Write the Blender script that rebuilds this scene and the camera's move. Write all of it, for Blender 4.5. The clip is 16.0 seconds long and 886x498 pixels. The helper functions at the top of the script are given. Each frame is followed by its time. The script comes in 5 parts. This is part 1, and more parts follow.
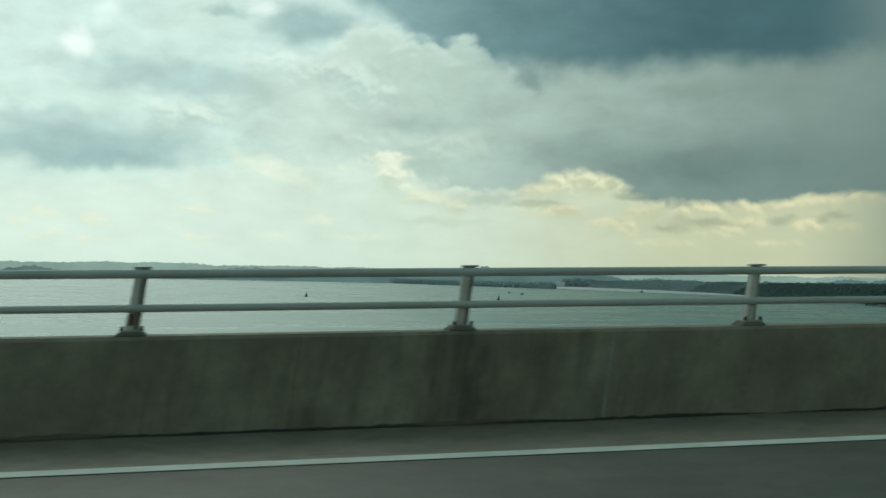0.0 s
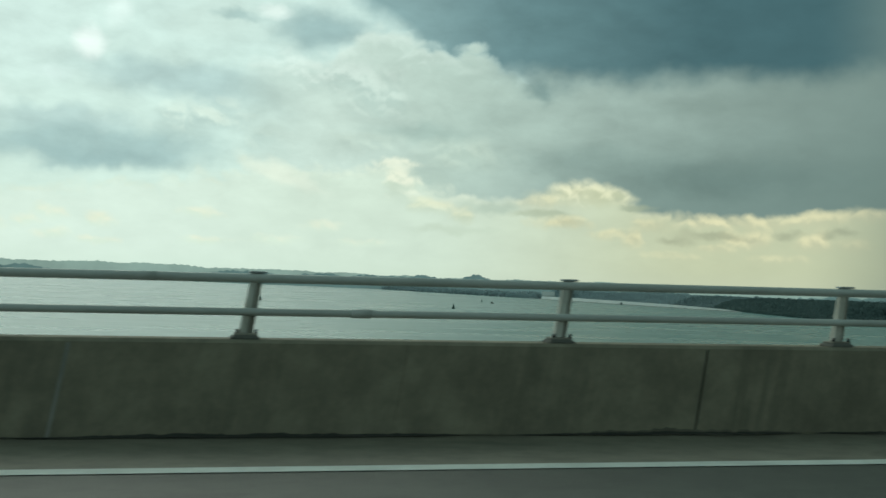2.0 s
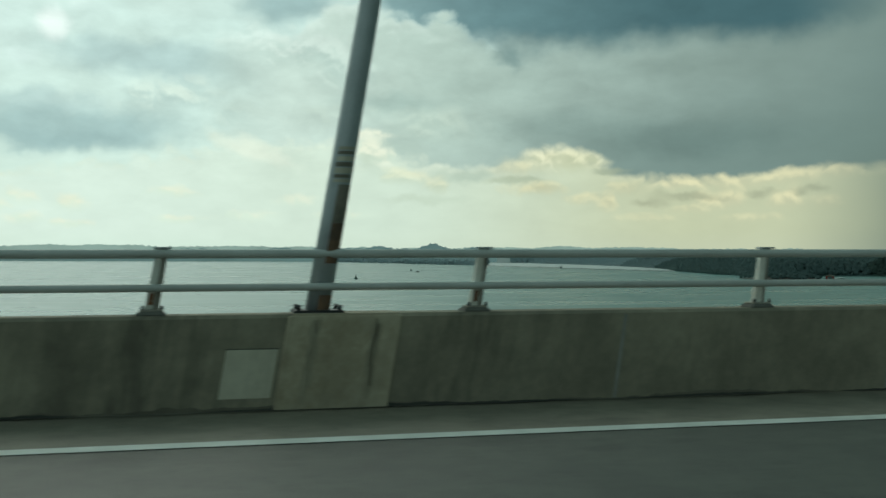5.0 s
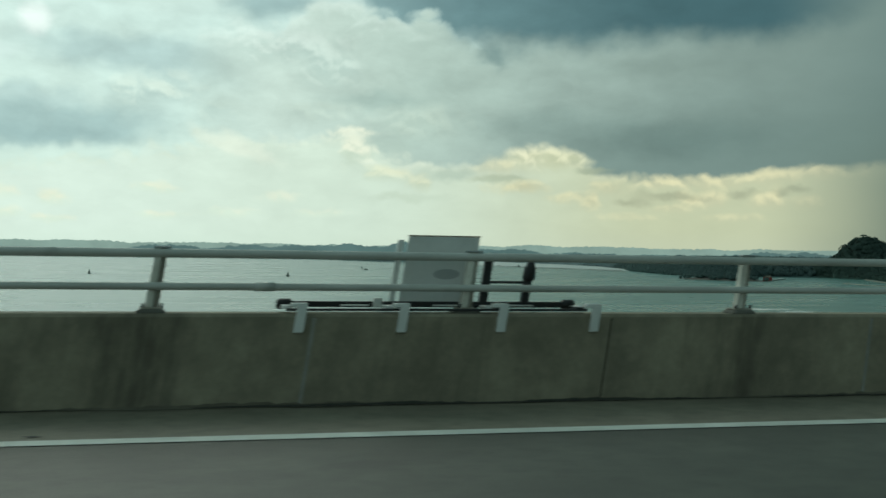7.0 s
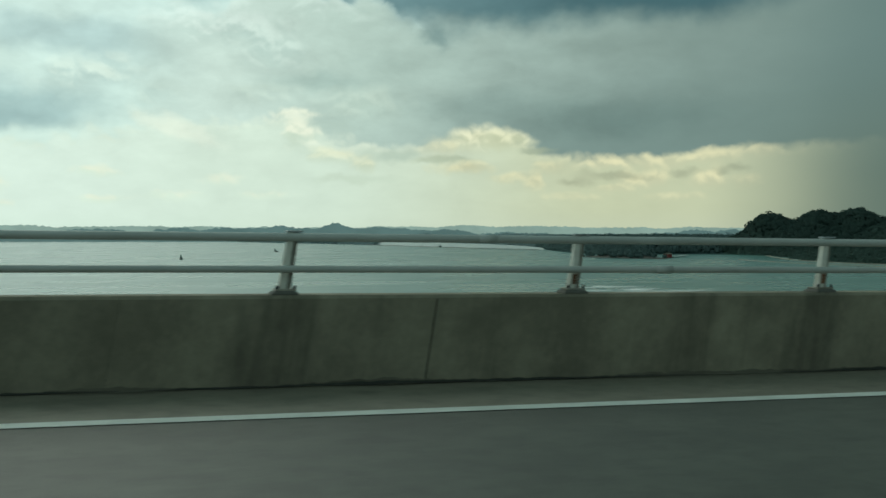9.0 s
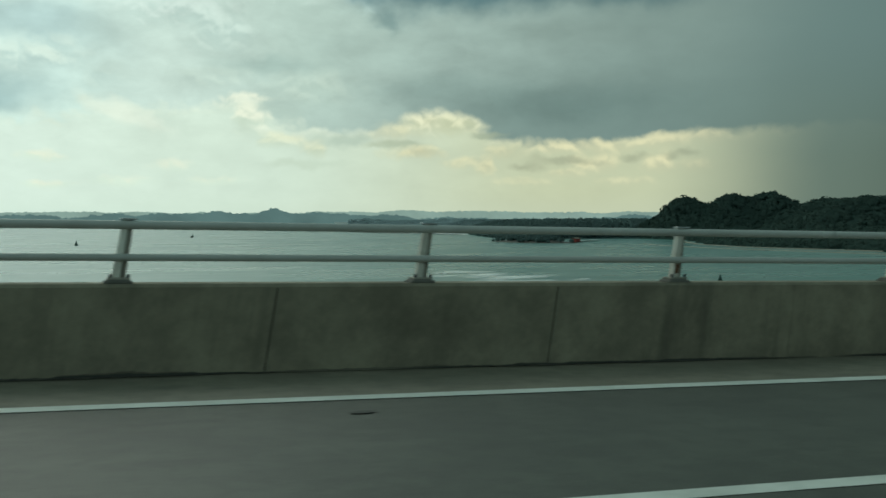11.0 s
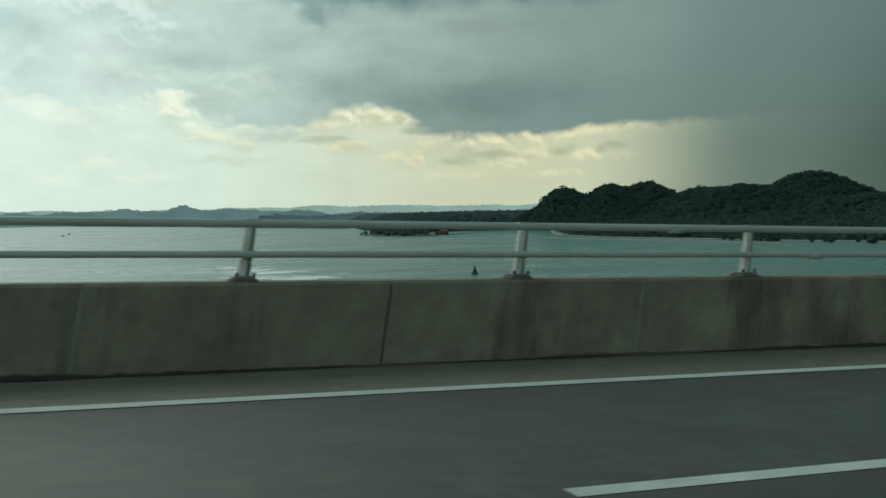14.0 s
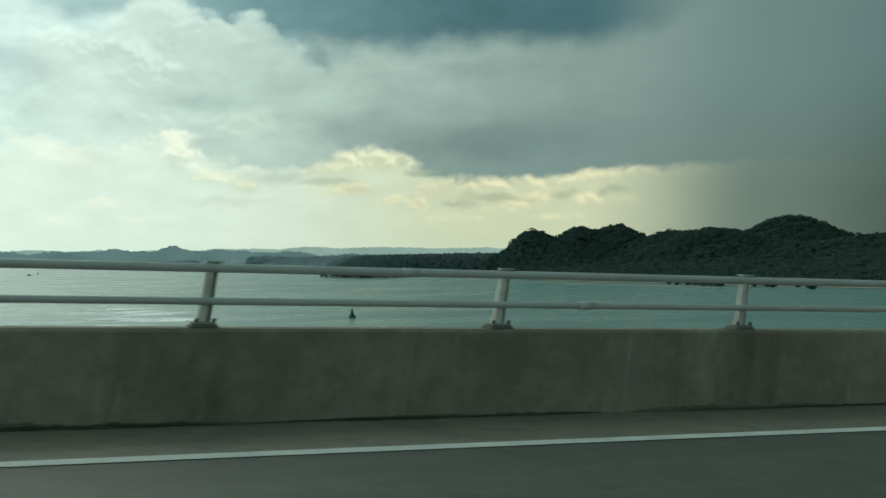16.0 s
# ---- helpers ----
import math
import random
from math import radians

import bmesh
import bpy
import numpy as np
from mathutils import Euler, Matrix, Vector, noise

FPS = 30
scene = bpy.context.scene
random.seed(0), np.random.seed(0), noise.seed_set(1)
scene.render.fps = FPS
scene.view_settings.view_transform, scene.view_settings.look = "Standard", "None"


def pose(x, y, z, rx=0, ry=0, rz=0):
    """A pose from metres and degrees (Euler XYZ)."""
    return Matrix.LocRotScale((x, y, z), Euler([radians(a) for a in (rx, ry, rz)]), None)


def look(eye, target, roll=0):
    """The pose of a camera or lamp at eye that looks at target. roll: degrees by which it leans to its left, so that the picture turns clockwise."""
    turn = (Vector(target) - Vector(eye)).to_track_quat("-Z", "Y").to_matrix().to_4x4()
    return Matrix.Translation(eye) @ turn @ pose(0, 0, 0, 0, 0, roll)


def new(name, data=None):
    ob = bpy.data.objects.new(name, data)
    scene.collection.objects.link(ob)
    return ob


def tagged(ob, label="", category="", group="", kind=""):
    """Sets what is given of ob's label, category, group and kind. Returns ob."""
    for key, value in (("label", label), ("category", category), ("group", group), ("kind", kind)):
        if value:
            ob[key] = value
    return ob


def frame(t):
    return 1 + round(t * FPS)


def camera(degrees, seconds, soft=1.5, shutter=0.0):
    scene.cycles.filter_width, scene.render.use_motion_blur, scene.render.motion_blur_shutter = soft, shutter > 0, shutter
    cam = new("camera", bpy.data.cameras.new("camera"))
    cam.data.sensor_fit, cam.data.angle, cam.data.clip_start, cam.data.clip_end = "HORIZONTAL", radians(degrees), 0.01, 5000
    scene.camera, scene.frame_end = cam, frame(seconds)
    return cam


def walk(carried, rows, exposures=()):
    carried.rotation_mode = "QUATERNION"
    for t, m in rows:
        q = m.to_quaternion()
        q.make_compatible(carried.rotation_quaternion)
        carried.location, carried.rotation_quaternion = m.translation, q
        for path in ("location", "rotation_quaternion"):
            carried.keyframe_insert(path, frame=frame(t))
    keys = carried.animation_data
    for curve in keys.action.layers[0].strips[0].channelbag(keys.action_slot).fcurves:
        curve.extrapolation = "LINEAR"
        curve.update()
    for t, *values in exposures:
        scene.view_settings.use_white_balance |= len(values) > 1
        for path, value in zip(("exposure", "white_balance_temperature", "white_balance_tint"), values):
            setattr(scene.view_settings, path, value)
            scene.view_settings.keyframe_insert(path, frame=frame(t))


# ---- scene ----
cam = camera(42.99, 16.0, soft=1.6, shutter=0.85)
# the phone reads its picture out from top to bottom
scene.cycles.rolling_shutter_type, scene.cycles.rolling_shutter_duration = "TOP", 0.045

# t, x, y, z, pitch, roll, yaw
ROWS = [
    (0.0, 0.000, -9.894, 1.362, 1.477, -1.050, -13.402),
    (0.5, 13.977, -9.887, 1.711, 1.715, -4.429, -12.382),
    (1.0, 27.943, -9.903, 2.002, 0.962, -5.543, -11.417),
    (1.5, 41.855, -9.944, 2.288, 1.298, -5.121, -11.577),
    (2.0, 55.745, -9.995, 2.551, 1.860, -2.394, -13.187),
    (2.5, 69.667, -10.048, 2.762, 0.665, -3.965, -12.638),
    (3.0, 83.609, -10.103, 2.961, -0.284, -3.952, -11.890),
    (3.5, 97.599, -10.198, 3.126, 0.379, -3.395, -12.193),
    (3.7, 103.199, -10.243, 3.199, 0.394, -2.329, -12.782),
    (4.2, 117.198, -10.347, 3.328, 0.453, -1.696, -13.212),
    (4.7, 131.164, -10.467, 3.422, 0.399, -0.764, -13.918),
    (5.2, 145.029, -10.606, 3.487, 0.318, 0.058, -14.597),
    (5.8, 161.440, -10.796, 3.536, 0.310, 0.326, -14.950),
    (6.0, 166.872, -10.900, 3.563, -0.103, 0.296, -15.137),
    (6.5, 180.401, -11.159, 3.559, 0.645, -0.998, -14.717),
    (7.0, 193.803, -11.373, 3.564, 0.253, -0.654, -15.260),
    (7.5, 207.110, -11.537, 3.495, 0.423, -1.562, -15.649),
    (8.0, 220.338, -11.680, 3.443, -0.438, 1.065, -17.310),
    (8.2, 225.576, -11.744, 3.394, -0.190, -0.541, -17.148),
    (8.7, 238.733, -11.973, 3.287, -0.458, -0.233, -17.649),
    (9.2, 251.848, -12.272, 3.153, -0.883, 0.158, -18.362),
    (9.7, 264.960, -12.590, 2.996, -1.291, 0.488, -19.068),
    (10.3, 280.743, -12.926, 2.778, -1.514, 0.601, -19.596),
    (10.5, 286.007, -13.026, 2.706, -2.152, 0.657, -20.141),
    (11.0, 299.209, -13.289, 2.501, -1.456, 0.147, -20.518),
    (11.5, 312.280, -13.595, 2.238, 0.015, -0.980, -20.676),
    (12.0, 325.271, -13.869, 1.974, 0.978, -0.858, -20.684),
    (12.5, 338.169, -14.124, 1.702, -0.007, -0.905, -20.780),
    (13.0, 350.997, -14.352, 1.405, -0.927, 0.742, -21.837),
    (13.5, 363.756, -14.598, 1.038, -0.551, 0.406, -21.478),
    (14.0, 376.443, -14.828, 0.700, -1.798, 1.008, -24.040),
    (14.5, 389.047, -15.036, 0.323, -3.368, 2.126, -24.710),
    (15.0, 401.498, -15.236, -0.036, 1.064, -3.315, -23.035),
    (15.5, 413.599, -15.423, -0.452, 0.173, -1.281, -22.260),
    (16.0, 425.581, -15.567, -0.882, 0.395, 0.552, -23.934),
]
EXPOSURES = [
    (0.0, 0.0, 6500, -4), (13.8, 0.0, 6500, -4), (14.5, 0.26, 6350, 14), (14.9, 0.24, 6450, 13), (15.4, 0.08, 6500, -4), (16.0, 0.12, 6500, -4),
]
walk(cam, [(r[0], pose(r[1], r[2], r[3], 90 + r[4], r[5], r[6])) for r in ROWS], EXPOSURES)

# ------------------------------------------------------------------ numbers of the place
STEP = 2.86579            # from rail post to rail post
RAIL_Z, LOW_RAIL_Z, WALL_Z = 1.356, 1.065, 0.83
FACE = 0.154              # the parapet's road face, from the line of the posts
EDGE_LINE, LANE_LINE = 1.79, 5.42
WATER_Z = -22.5
JOINTS = (26.33, 367.37)  # middles of the two expansion joints
ROAD_FROM, ROAD_TO = -60.0, 520.0


def road(s):
    """Place of the line of posts at s metres along the bridge: x, y, z and heading, to the right of the x axis."""
    th = 6.1855e-5 * s
    return s * (1 - th * th / 6), -s * th / 2, 0.0251376 * s - 7.14186e-5 * s * s, th


def at(s, out=0.0, z=0.0):
    x, y, zz, th = road(s)
    return Vector((x + out * math.sin(th), y + out * math.cos(th), zz + z))


def frame_at(s, out=0.0, z=0.0, turn=0.0):
    """Pose on the bridge: x along it, y outwards over the sea, z up."""
    th = road(s)[3]
    grade = math.degrees(math.atan(0.0251376 - 1.428372e-4 * s))
    p = at(s, out, z)
    return Matrix.Translation(p) @ Matrix.Rotation(-th + radians(turn), 4, "Z") @ Matrix.Rotation(-radians(grade), 4, "Y")


# ------------------------------------------------------------------ small helpers
class Nodes:
    """A node tree with short ways to add to it."""

    def __init__(self, tree, clear=True):
        self.t = tree
        if clear:
            tree.nodes.clear()

    def add(self, kind, **props):
        n = self.t.nodes.new(kind)
        for key, value in props.items():
            setattr(n, key, value)
        return n

    def link(self, a, b):
        self.t.links.new(a, b)

    def put(self, socket, value):
        if isinstance(value, bpy.types.NodeSocket):
            self.t.links.new(value, socket)
        else:
            socket.default_value = value

    def math(self, op, a, b=0.0, c=0.0, clamp=False):
        n = self.add("ShaderNodeMath", operation=op, use_clamp=clamp)
        for i, v in enumerate((a, b, c)):
            self.put(n.inputs[i], v)
        return n.outputs[0]

    def vec(self, op, a, b=(0, 0, 0)):
        n = self.add("ShaderNodeVectorMath", operation=op)
        self.put(n.inputs[0], a)
        self.put(n.inputs[1], b)
        return n.outputs["Value" if op in ("LENGTH", "DOT_PRODUCT") else "Vector"]

    def noise(self, vector, scale, detail=4.0, rough=0.55, dims="3D", distort=0.0):
        n = self.add("ShaderNodeTexNoise", noise_dimensions=dims)
        self.put(n.inputs["Vector"], vector)
        n.inputs["Scale"].default_value, n.inputs["Detail"].default_value = scale, detail
        n.inputs["Roughness"].default_value, n.inputs["Distortion"].default_value = rough, distort
        return n.outputs["Fac"], n.outputs["Color"]

    def ramp(self, value, lo, hi, a=0.0, b=1.0, smooth=True):
        n = self.add("ShaderNodeMapRange", interpolation_type="SMOOTHSTEP" if smooth else "LINEAR")
        for i, v in enumerate((value, lo, hi, a, b)):
            self.put(n.inputs[i], v)
        return n.outputs[0]

    def mix(self, fac, a, b, blend="MIX"):
        n = self.add("ShaderNodeMix", data_type="RGBA", blend_type=blend)
        for i, v in ((0, fac), (6, a), (7, b)):
            self.put(n.inputs[i], (*v, 1.0) if isinstance(v, tuple) and len(v) == 3 else v)
        return n.outputs[2]


def srgb(r, g, b):
    """Linear colour from the 0 to 255 scale."""
    return tuple((c / 255 / 12.92) if c < 10 else (((c / 255) + 0.055) / 1.055) ** 2.4 for c in (r, g, b))


def material(name, base, dark=None, rough=0.8, metal=0.0, grain=30.0, blotch=0.6, bump=0.0, spread=0.5, spec=0.5, streak=0.0, object_random=0.0, space="world", lanes=0.0, middle=0.0, grit=0.25):
    """A worn surface: two scales of mottling between base and dark, vertical streaks and fine relief."""
    m = bpy.data.materials.new(name)
    m.use_nodes = True
    n = Nodes(m.node_tree)
    out, bsdf = n.add("ShaderNodeOutputMaterial"), n.add("ShaderNodeBsdfPrincipled")
    n.link(bsdf.outputs[0], out.inputs[0])
    dark = dark or tuple(c * 0.6 for c in base)
    if space == "world":
        where = n.add("ShaderNodeNewGeometry").outputs["Position"]
    else:
        where = n.add("ShaderNodeTexCoord").outputs["Object"]
    big, _ = n.noise(where, blotch, 5.0, 0.6)
    fine, _ = n.noise(where, grain, 3.0, 0.6)
    k = n.ramp(n.math("ADD", n.math("MULTIPLY", big, 1.0 - grit), n.math("MULTIPLY", fine, grit)), 0.5 - spread / 2, 0.5 + spread / 2)
    colour = n.mix(k, dark, base)
    if middle:
        # hand-sized patches and scuffs between the stains and the grain
        scuff, _ = n.noise(where, 4.5, 4.0, 0.62)
        colour = n.mix(n.ramp(scuff, 0.40, 0.68, 0.0, middle), colour, tuple(c * 0.5 for c in base))
        spot, _ = n.noise(n.vec("MULTIPLY", where, (0.6, 1.0, 1.0)), 1.7, 3.0, 0.5)
        colour = n.mix(n.ramp(spot, 0.60, 0.72, 0.0, middle), colour, tuple(c * 0.45 for c in base))
    if streak:
        long = n.vec("MULTIPLY", where, (1.0, 1.0, 0.06))
        st, _ = n.noise(long, 6.0, 4.0, 0.65)
        where_wet, _ = n.noise(n.vec("MULTIPLY", where, (1.0, 1.0, 0.3)), 0.8, 3.0, 0.55)
        colour = n.mix(n.math("MULTIPLY", n.ramp(st, 0.45, 0.7, 0.0, streak), n.ramp(where_wet, 0.42, 0.62, 0.12, 1.0)), colour, tuple(c * 0.35 for c in base))
    if lanes:
        # wheel tracks and oil drawn out along the road
        tracks, _ = n.noise(n.vec("MULTIPLY", where, (0.02, 1.1, 0.0)), 1.0, 4.0, 0.6)
        colour = n.mix(n.ramp(tracks, 0.35, 0.7, 0.0, lanes), colour, tuple(c * 0.55 for c in base))
    if object_random:
        r = n.add("ShaderNodeObjectInfo").outputs["Random"]
        bright = n.math("ADD", n.math("MULTIPLY", r, object_random), 1.0 - object_random / 2)
        colour = n.vec("SCALE", colour)
        n.link(bright, colour.node.inputs["Scale"])
    n.put(bsdf.inputs["Base Color"], colour if isinstance(colour, bpy.types.NodeSocket) else (*colour, 1))
    n.put(bsdf.inputs["Roughness"], n.math("ADD", n.math("MULTIPLY", fine, 0.16), rough - 0.08))
    bsdf.inputs["Metallic"].default_value = metal
    bsdf.inputs["Specular IOR Level"].default_value = spec
    if bump:
        b = n.add("ShaderNodeBump")
        b.inputs["Strength"].default_value, b.inputs["Distance"].default_value = 0.6, bump
        n.link(fine, b.inputs["Height"])
        n.link(b.outputs[0], bsdf.inputs["Normal"])
    return m


def mesh_of(name, bm, mat, smooth=False):
    me = bpy.data.meshes.new(name)
    bm.to_mesh(me)
    bm.free()
    if mat:
        me.materials.append(mat)
    if smooth:
        me.shade_smooth()
    return me


def part(name, bm, mat, parent, label="", smooth=False, m=None):
    ob = new(name, bm if isinstance(bm, bpy.types.Mesh) else mesh_of(name, bm, mat, smooth))
    ob.parent = parent
    if m is not None:
        ob.matrix_local = m
    return tagged(ob, label)


def thing(name, m, label, category, group="", kind=""):
    ob = new(name)
    ob.matrix_world = m
    return tagged(ob, label, category, group, kind)


def box(bm, x0, x1, y0, y1, z0, z1, bevel=0.0):
    r = bmesh.ops.create_cube(bm, size=1.0, matrix=Matrix.Translation(((x0 + x1) / 2, (y0 + y1) / 2, (z0 + z1) / 2)) @ Matrix.Diagonal((x1 - x0, y1 - y0, z1 - z0, 1)))
    if bevel:
        edges = list({e for v in r["verts"] for e in v.link_edges})
        bmesh.ops.bevel(bm, geom=edges, offset=bevel, segments=2, affect="EDGES", profile=0.6)
    return bm


def boxed(*a, **k):
    return box(bmesh.new(), *a, **k)


def tube(bm, points, radii, sides=12, cap=True):
    """A round bar through the points, with a radius at each."""
    rings = []
    n = len(points)
    for i, (p, r) in enumerate(zip(points, radii)):
        d = (Vector(points[min(i + 1, n - 1)]) - Vector(points[max(i - 1, 0)])).normalized()
        a = d.orthogonal().normalized() if abs(d.z) > 0.9 else Vector((0, 0, 1)).cross(d).normalized()
        b = d.cross(a)
        rings.append([bm.verts.new(Vector(p) + r * (math.cos(q) * a + math.sin(q) * b)) for q in (2 * math.pi * j / sides for j in range(sides))])
    for r0, r1 in zip(rings, rings[1:]):
        for j in range(sides):
            f = bm.faces.new((r0[j], r0[(j + 1) % sides], r1[(j + 1) % sides], r1[j]))
            f.smooth = True
    if cap:
        bm.faces.new(list(reversed(rings[0])))
        bm.faces.new(rings[-1])
    return bm


def prism(bm, outline, x0, x1, ends=True):
    """The outline, as (y, z), drawn out along x."""
    a = [bm.verts.new((x0, y, z)) for y, z in outline]
    b = [bm.verts.new((x1, y, z)) for y, z in outline]
    k = len(outline)
    for i in range(k):
        bm.faces.new((a[i], a[(i + 1) % k], b[(i + 1) % k], b[i]))
    if ends:
        bm.faces.new(list(reversed(a)))
        bm.faces.new(b)
    bmesh.ops.recalc_face_normals(bm, faces=bm.faces)
    return bm


def strip(name, s0, s1, out0, out1, z, mat, step=4.0, thick=0.0):
    """A flat band on the deck between two distances out from the posts."""
    bm = bmesh.new()
    n = max(1, int(math.ceil((s1 - s0) / step)))
    rows = []
    for i in range(n + 1):
        s = s0 + (s1 - s0) * i / n
        rows.append([bm.verts.new(at(s, o, z)) for o in (out0, out1)])
    for a, b in zip(rows, rows[1:]):
        bm.faces.new((a[0], b[0], b[1], a[1]))
    bmesh.ops.recalc_face_normals(bm, faces=bm.faces)
    if bm.faces[:] and sum((f.normal.z for f in bm.faces), 0.0) < 0:
        bmesh.ops.reverse_faces(bm, faces=bm.faces)
    if thick:
        r = bmesh.ops.extrude_face_region(bm, geom=bm.faces[:])
        for v in r["geom"]:
            if isinstance(v, bmesh.types.BMVert):
                v.co.z -= thick
        bmesh.ops.recalc_face_normals(bm, faces=bm.faces)
    return bm

# ------------------------------------------------------------------ sky and sun
world = bpy.data.worlds.new("storm_sky")
scene.world = world
world.use_nodes = True


def build_sky():
    n = Nodes(world.node_tree)
    out, bg = n.add("ShaderNodeOutputWorld"), n.add("ShaderNodeBackground")
    n.link(bg.outputs[0], out.inputs[0])
    direction = n.add("ShaderNodeTexCoord").outputs["Generated"]
    sep = n.add("ShaderNodeSeparateXYZ")
    n.link(direction, sep.inputs[0])
    x, y, z = sep.outputs
    u = n.math("MULTIPLY", n.math("ARCTAN2", x, y), 57.2958)
    e = n.math("MULTIPLY", n.math("ARCSINE", z), 57.2958)
    comb = n.add("ShaderNodeCombineXYZ")
    n.link(u, comb.inputs[0])
    n.link(e, comb.inputs[1])
    flat = comb.outputs[0]
    half = (0.5, 0.5, 0.5)
    # three scales of ragged drift: broad sheets, cloud masses, fine edges
    _, w0 = n.noise(n.vec("MULTIPLY", flat, (1.0, 2.2, 1.0)), 0.11, 2.0, 0.5)
    _, w1 = n.noise(n.vec("MULTIPLY", flat, (1.0, 1.3, 1.0)), 0.42, 3.0, 0.5)
    _, w2 = n.noise(flat, 1.3, 2.0, 0.5)
    broad = n.vec("MULTIPLY", n.vec("SUBTRACT", w0, half), (6.0, 1.6, 0.0))
    ragged = n.vec("MULTIPLY", n.vec("SUBTRACT", w1, half), (2.3, 1.5, 0.0))
    fine = n.vec("MULTIPLY", n.vec("SUBTRACT", w2, half), (0.55, 0.4, 0.0))
    edged = n.vec("ADD", n.vec("ADD", flat, ragged), fine)
    crisp_at = n.vec("ADD", n.vec("ADD", flat, n.vec("MULTIPLY", ragged, (0.35, 0.35, 0.0))), fine)
    sheet = n.vec("ADD", n.vec("ADD", flat, broad), n.vec("MULTIPLY", ragged, (0.8, 0.8, 0.0)))

    def billows(v):
        """Round heaps at three sizes with creases between them."""
        total = None
        for scale, weight in ((0.5, 1.0), (1.15, 0.42), (2.6, 0.12)):
            f, _ = n.noise(v, scale, 0.0, 0.5, "2D")
            k = n.math("MULTIPLY", n.math("ABSOLUTE", n.math("SUBTRACT", f, 0.5)), 2 * weight)
            total = k if total is None else n.math("ADD", total, k)
        return n.math("SUBTRACT", total, 0.40)

    heaps_at = n.vec("ADD", n.vec("MULTIPLY", flat, (1.0, 1.25, 1.0)), n.vec("MULTIPLY", fine, (0.6, 0.6, 0.0)))
    puff = billows(heaps_at)
    relief = n.math("SUBTRACT", puff, billows(n.vec("ADD", heaps_at, (0.12, 0.30, 0.0))))
    mottle, _ = n.noise(n.vec("ADD", n.vec("MULTIPLY", flat, (0.8, 1.6, 1.0)), n.vec("MULTIPLY", ragged, (0.5, 0.5, 0.0))), 0.5, 5.0, 0.55)
    mottle = n.math("SUBTRACT", mottle, 0.5)

    def profile(stops):
        """A line of elevations over azimuth, through (azimuth, elevation) stops."""
        r = n.add("ShaderNodeValToRGB")
        r.color_ramp.interpolation = "LINEAR"
        n.link(n.ramp(u, -20.0, 50.0, smooth=False), r.inputs[0])
        el = r.color_ramp.elements
        while len(el) < len(stops):
            el.new(0.5)
        for k, (uu, ee) in zip(el, stops):
            k.position = (uu + 20) / 70
            v = ee / 20
            k.color = (v, v, v, 1)
        return n.math("MULTIPLY", r.outputs[0], 20.0)

    def window(u0, u1, fade=3.0):
        return n.math("MULTIPLY", n.ramp(u, u0 - fade, u0), n.ramp(u, u1 + fade, u1))

    def after(c, where):
        """The place, reckoned once the colour below it is: keeps the layers in order."""
        k = n.add("ShaderNodeVectorMath", operation="MULTIPLY_ADD")
        n.link(c, k.inputs[0])
        k.inputs[1].default_value = (1e-7, 1e-7, 1e-7)
        n.link(where, k.inputs[2])
        return k.outputs["Vector"]

    def cloud(c, u0, e0, ru, re, col, strength=1.0, edge=0.3, at_=None, tilt=0.0):
        """A soft cloud mass of half-width ru and half-height re degrees about u0, e0, its right end lifted by tilt."""
        v = n.vec("SUBTRACT", after(c, at_ or sheet), (u0, e0, 0.0))
        if tilt:
            s = n.add("ShaderNodeSeparateXYZ")
            n.link(v, s.inputs[0])
            k = n.add("ShaderNodeCombineXYZ")
            n.link(s.outputs[0], k.inputs[0])
            n.link(n.math("SUBTRACT", s.outputs[1], n.math("MULTIPLY", s.outputs[0], tilt)), k.inputs[1])
            v = k.outputs[0]
        d = n.vec("LENGTH", n.vec("MULTIPLY", v, (1 / ru, 1 / re, 0.0)))
        return n.mix(n.ramp(d, 1.0, edge, 0.0, strength), c, tint(*col))

    def heap(c, u0, e0, ru, re, lit, body, strength=0.9, crisp=0.25, lobes=0.5):
        """A heaped cloud: round lobes along its bright upper edge, melting away downwards."""
        v = n.vec("MULTIPLY", n.vec("SUBTRACT", after(c, crisp_at), (u0, e0, 0.0)), (1 / ru, 1 / re, 0.0))
        s = n.add("ShaderNodeSeparateXYZ")
        n.link(v, s.inputs[0])
        d = n.math("SUBTRACT", n.vec("LENGTH", v), n.math("MULTIPLY", puff, lobes))
        mask = n.math("MULTIPLY", n.ramp(d, 1.25, 0.95 - 1.3 * crisp), n.ramp(s.outputs[1], -1.1, 0.5))
        light = n.math("ADD", s.outputs[1], n.math("MULTIPLY", relief, 2.2))
        col = n.mix(n.ramp(light, -0.5, 0.9), tint(*body), tint(*lit))
        return n.mix(n.math("MULTIPLY", mask, strength), c, col)

    # the vault: pale low in front, heavy grey overhead and behind
    sky = n.add("ShaderNodeTexSky", sky_type="NISHITA")
    sky.sun_disc, sky.sun_elevation, sky.sun_rotation = False, radians(34), radians(-8)
    vault = n.vec("SCALE", sky.outputs[0])
    vault.node.inputs["Scale"].default_value = 0.008
    grey = n.mix(n.ramp(e, 10.0, 30.0), tint(200, 221, 213), tint(196, 214, 211))
    grey = n.mix(n.ramp(e, 26.0, 70.0), grey, tint(178, 198, 198))
    grey = n.mix(n.ramp(n.math("ABSOLUTE", n.math("SUBTRACT", u, 5.0)), 45.0, 110.0), grey, tint(150, 168, 165))
    c = n.vec("ADD", grey, vault)
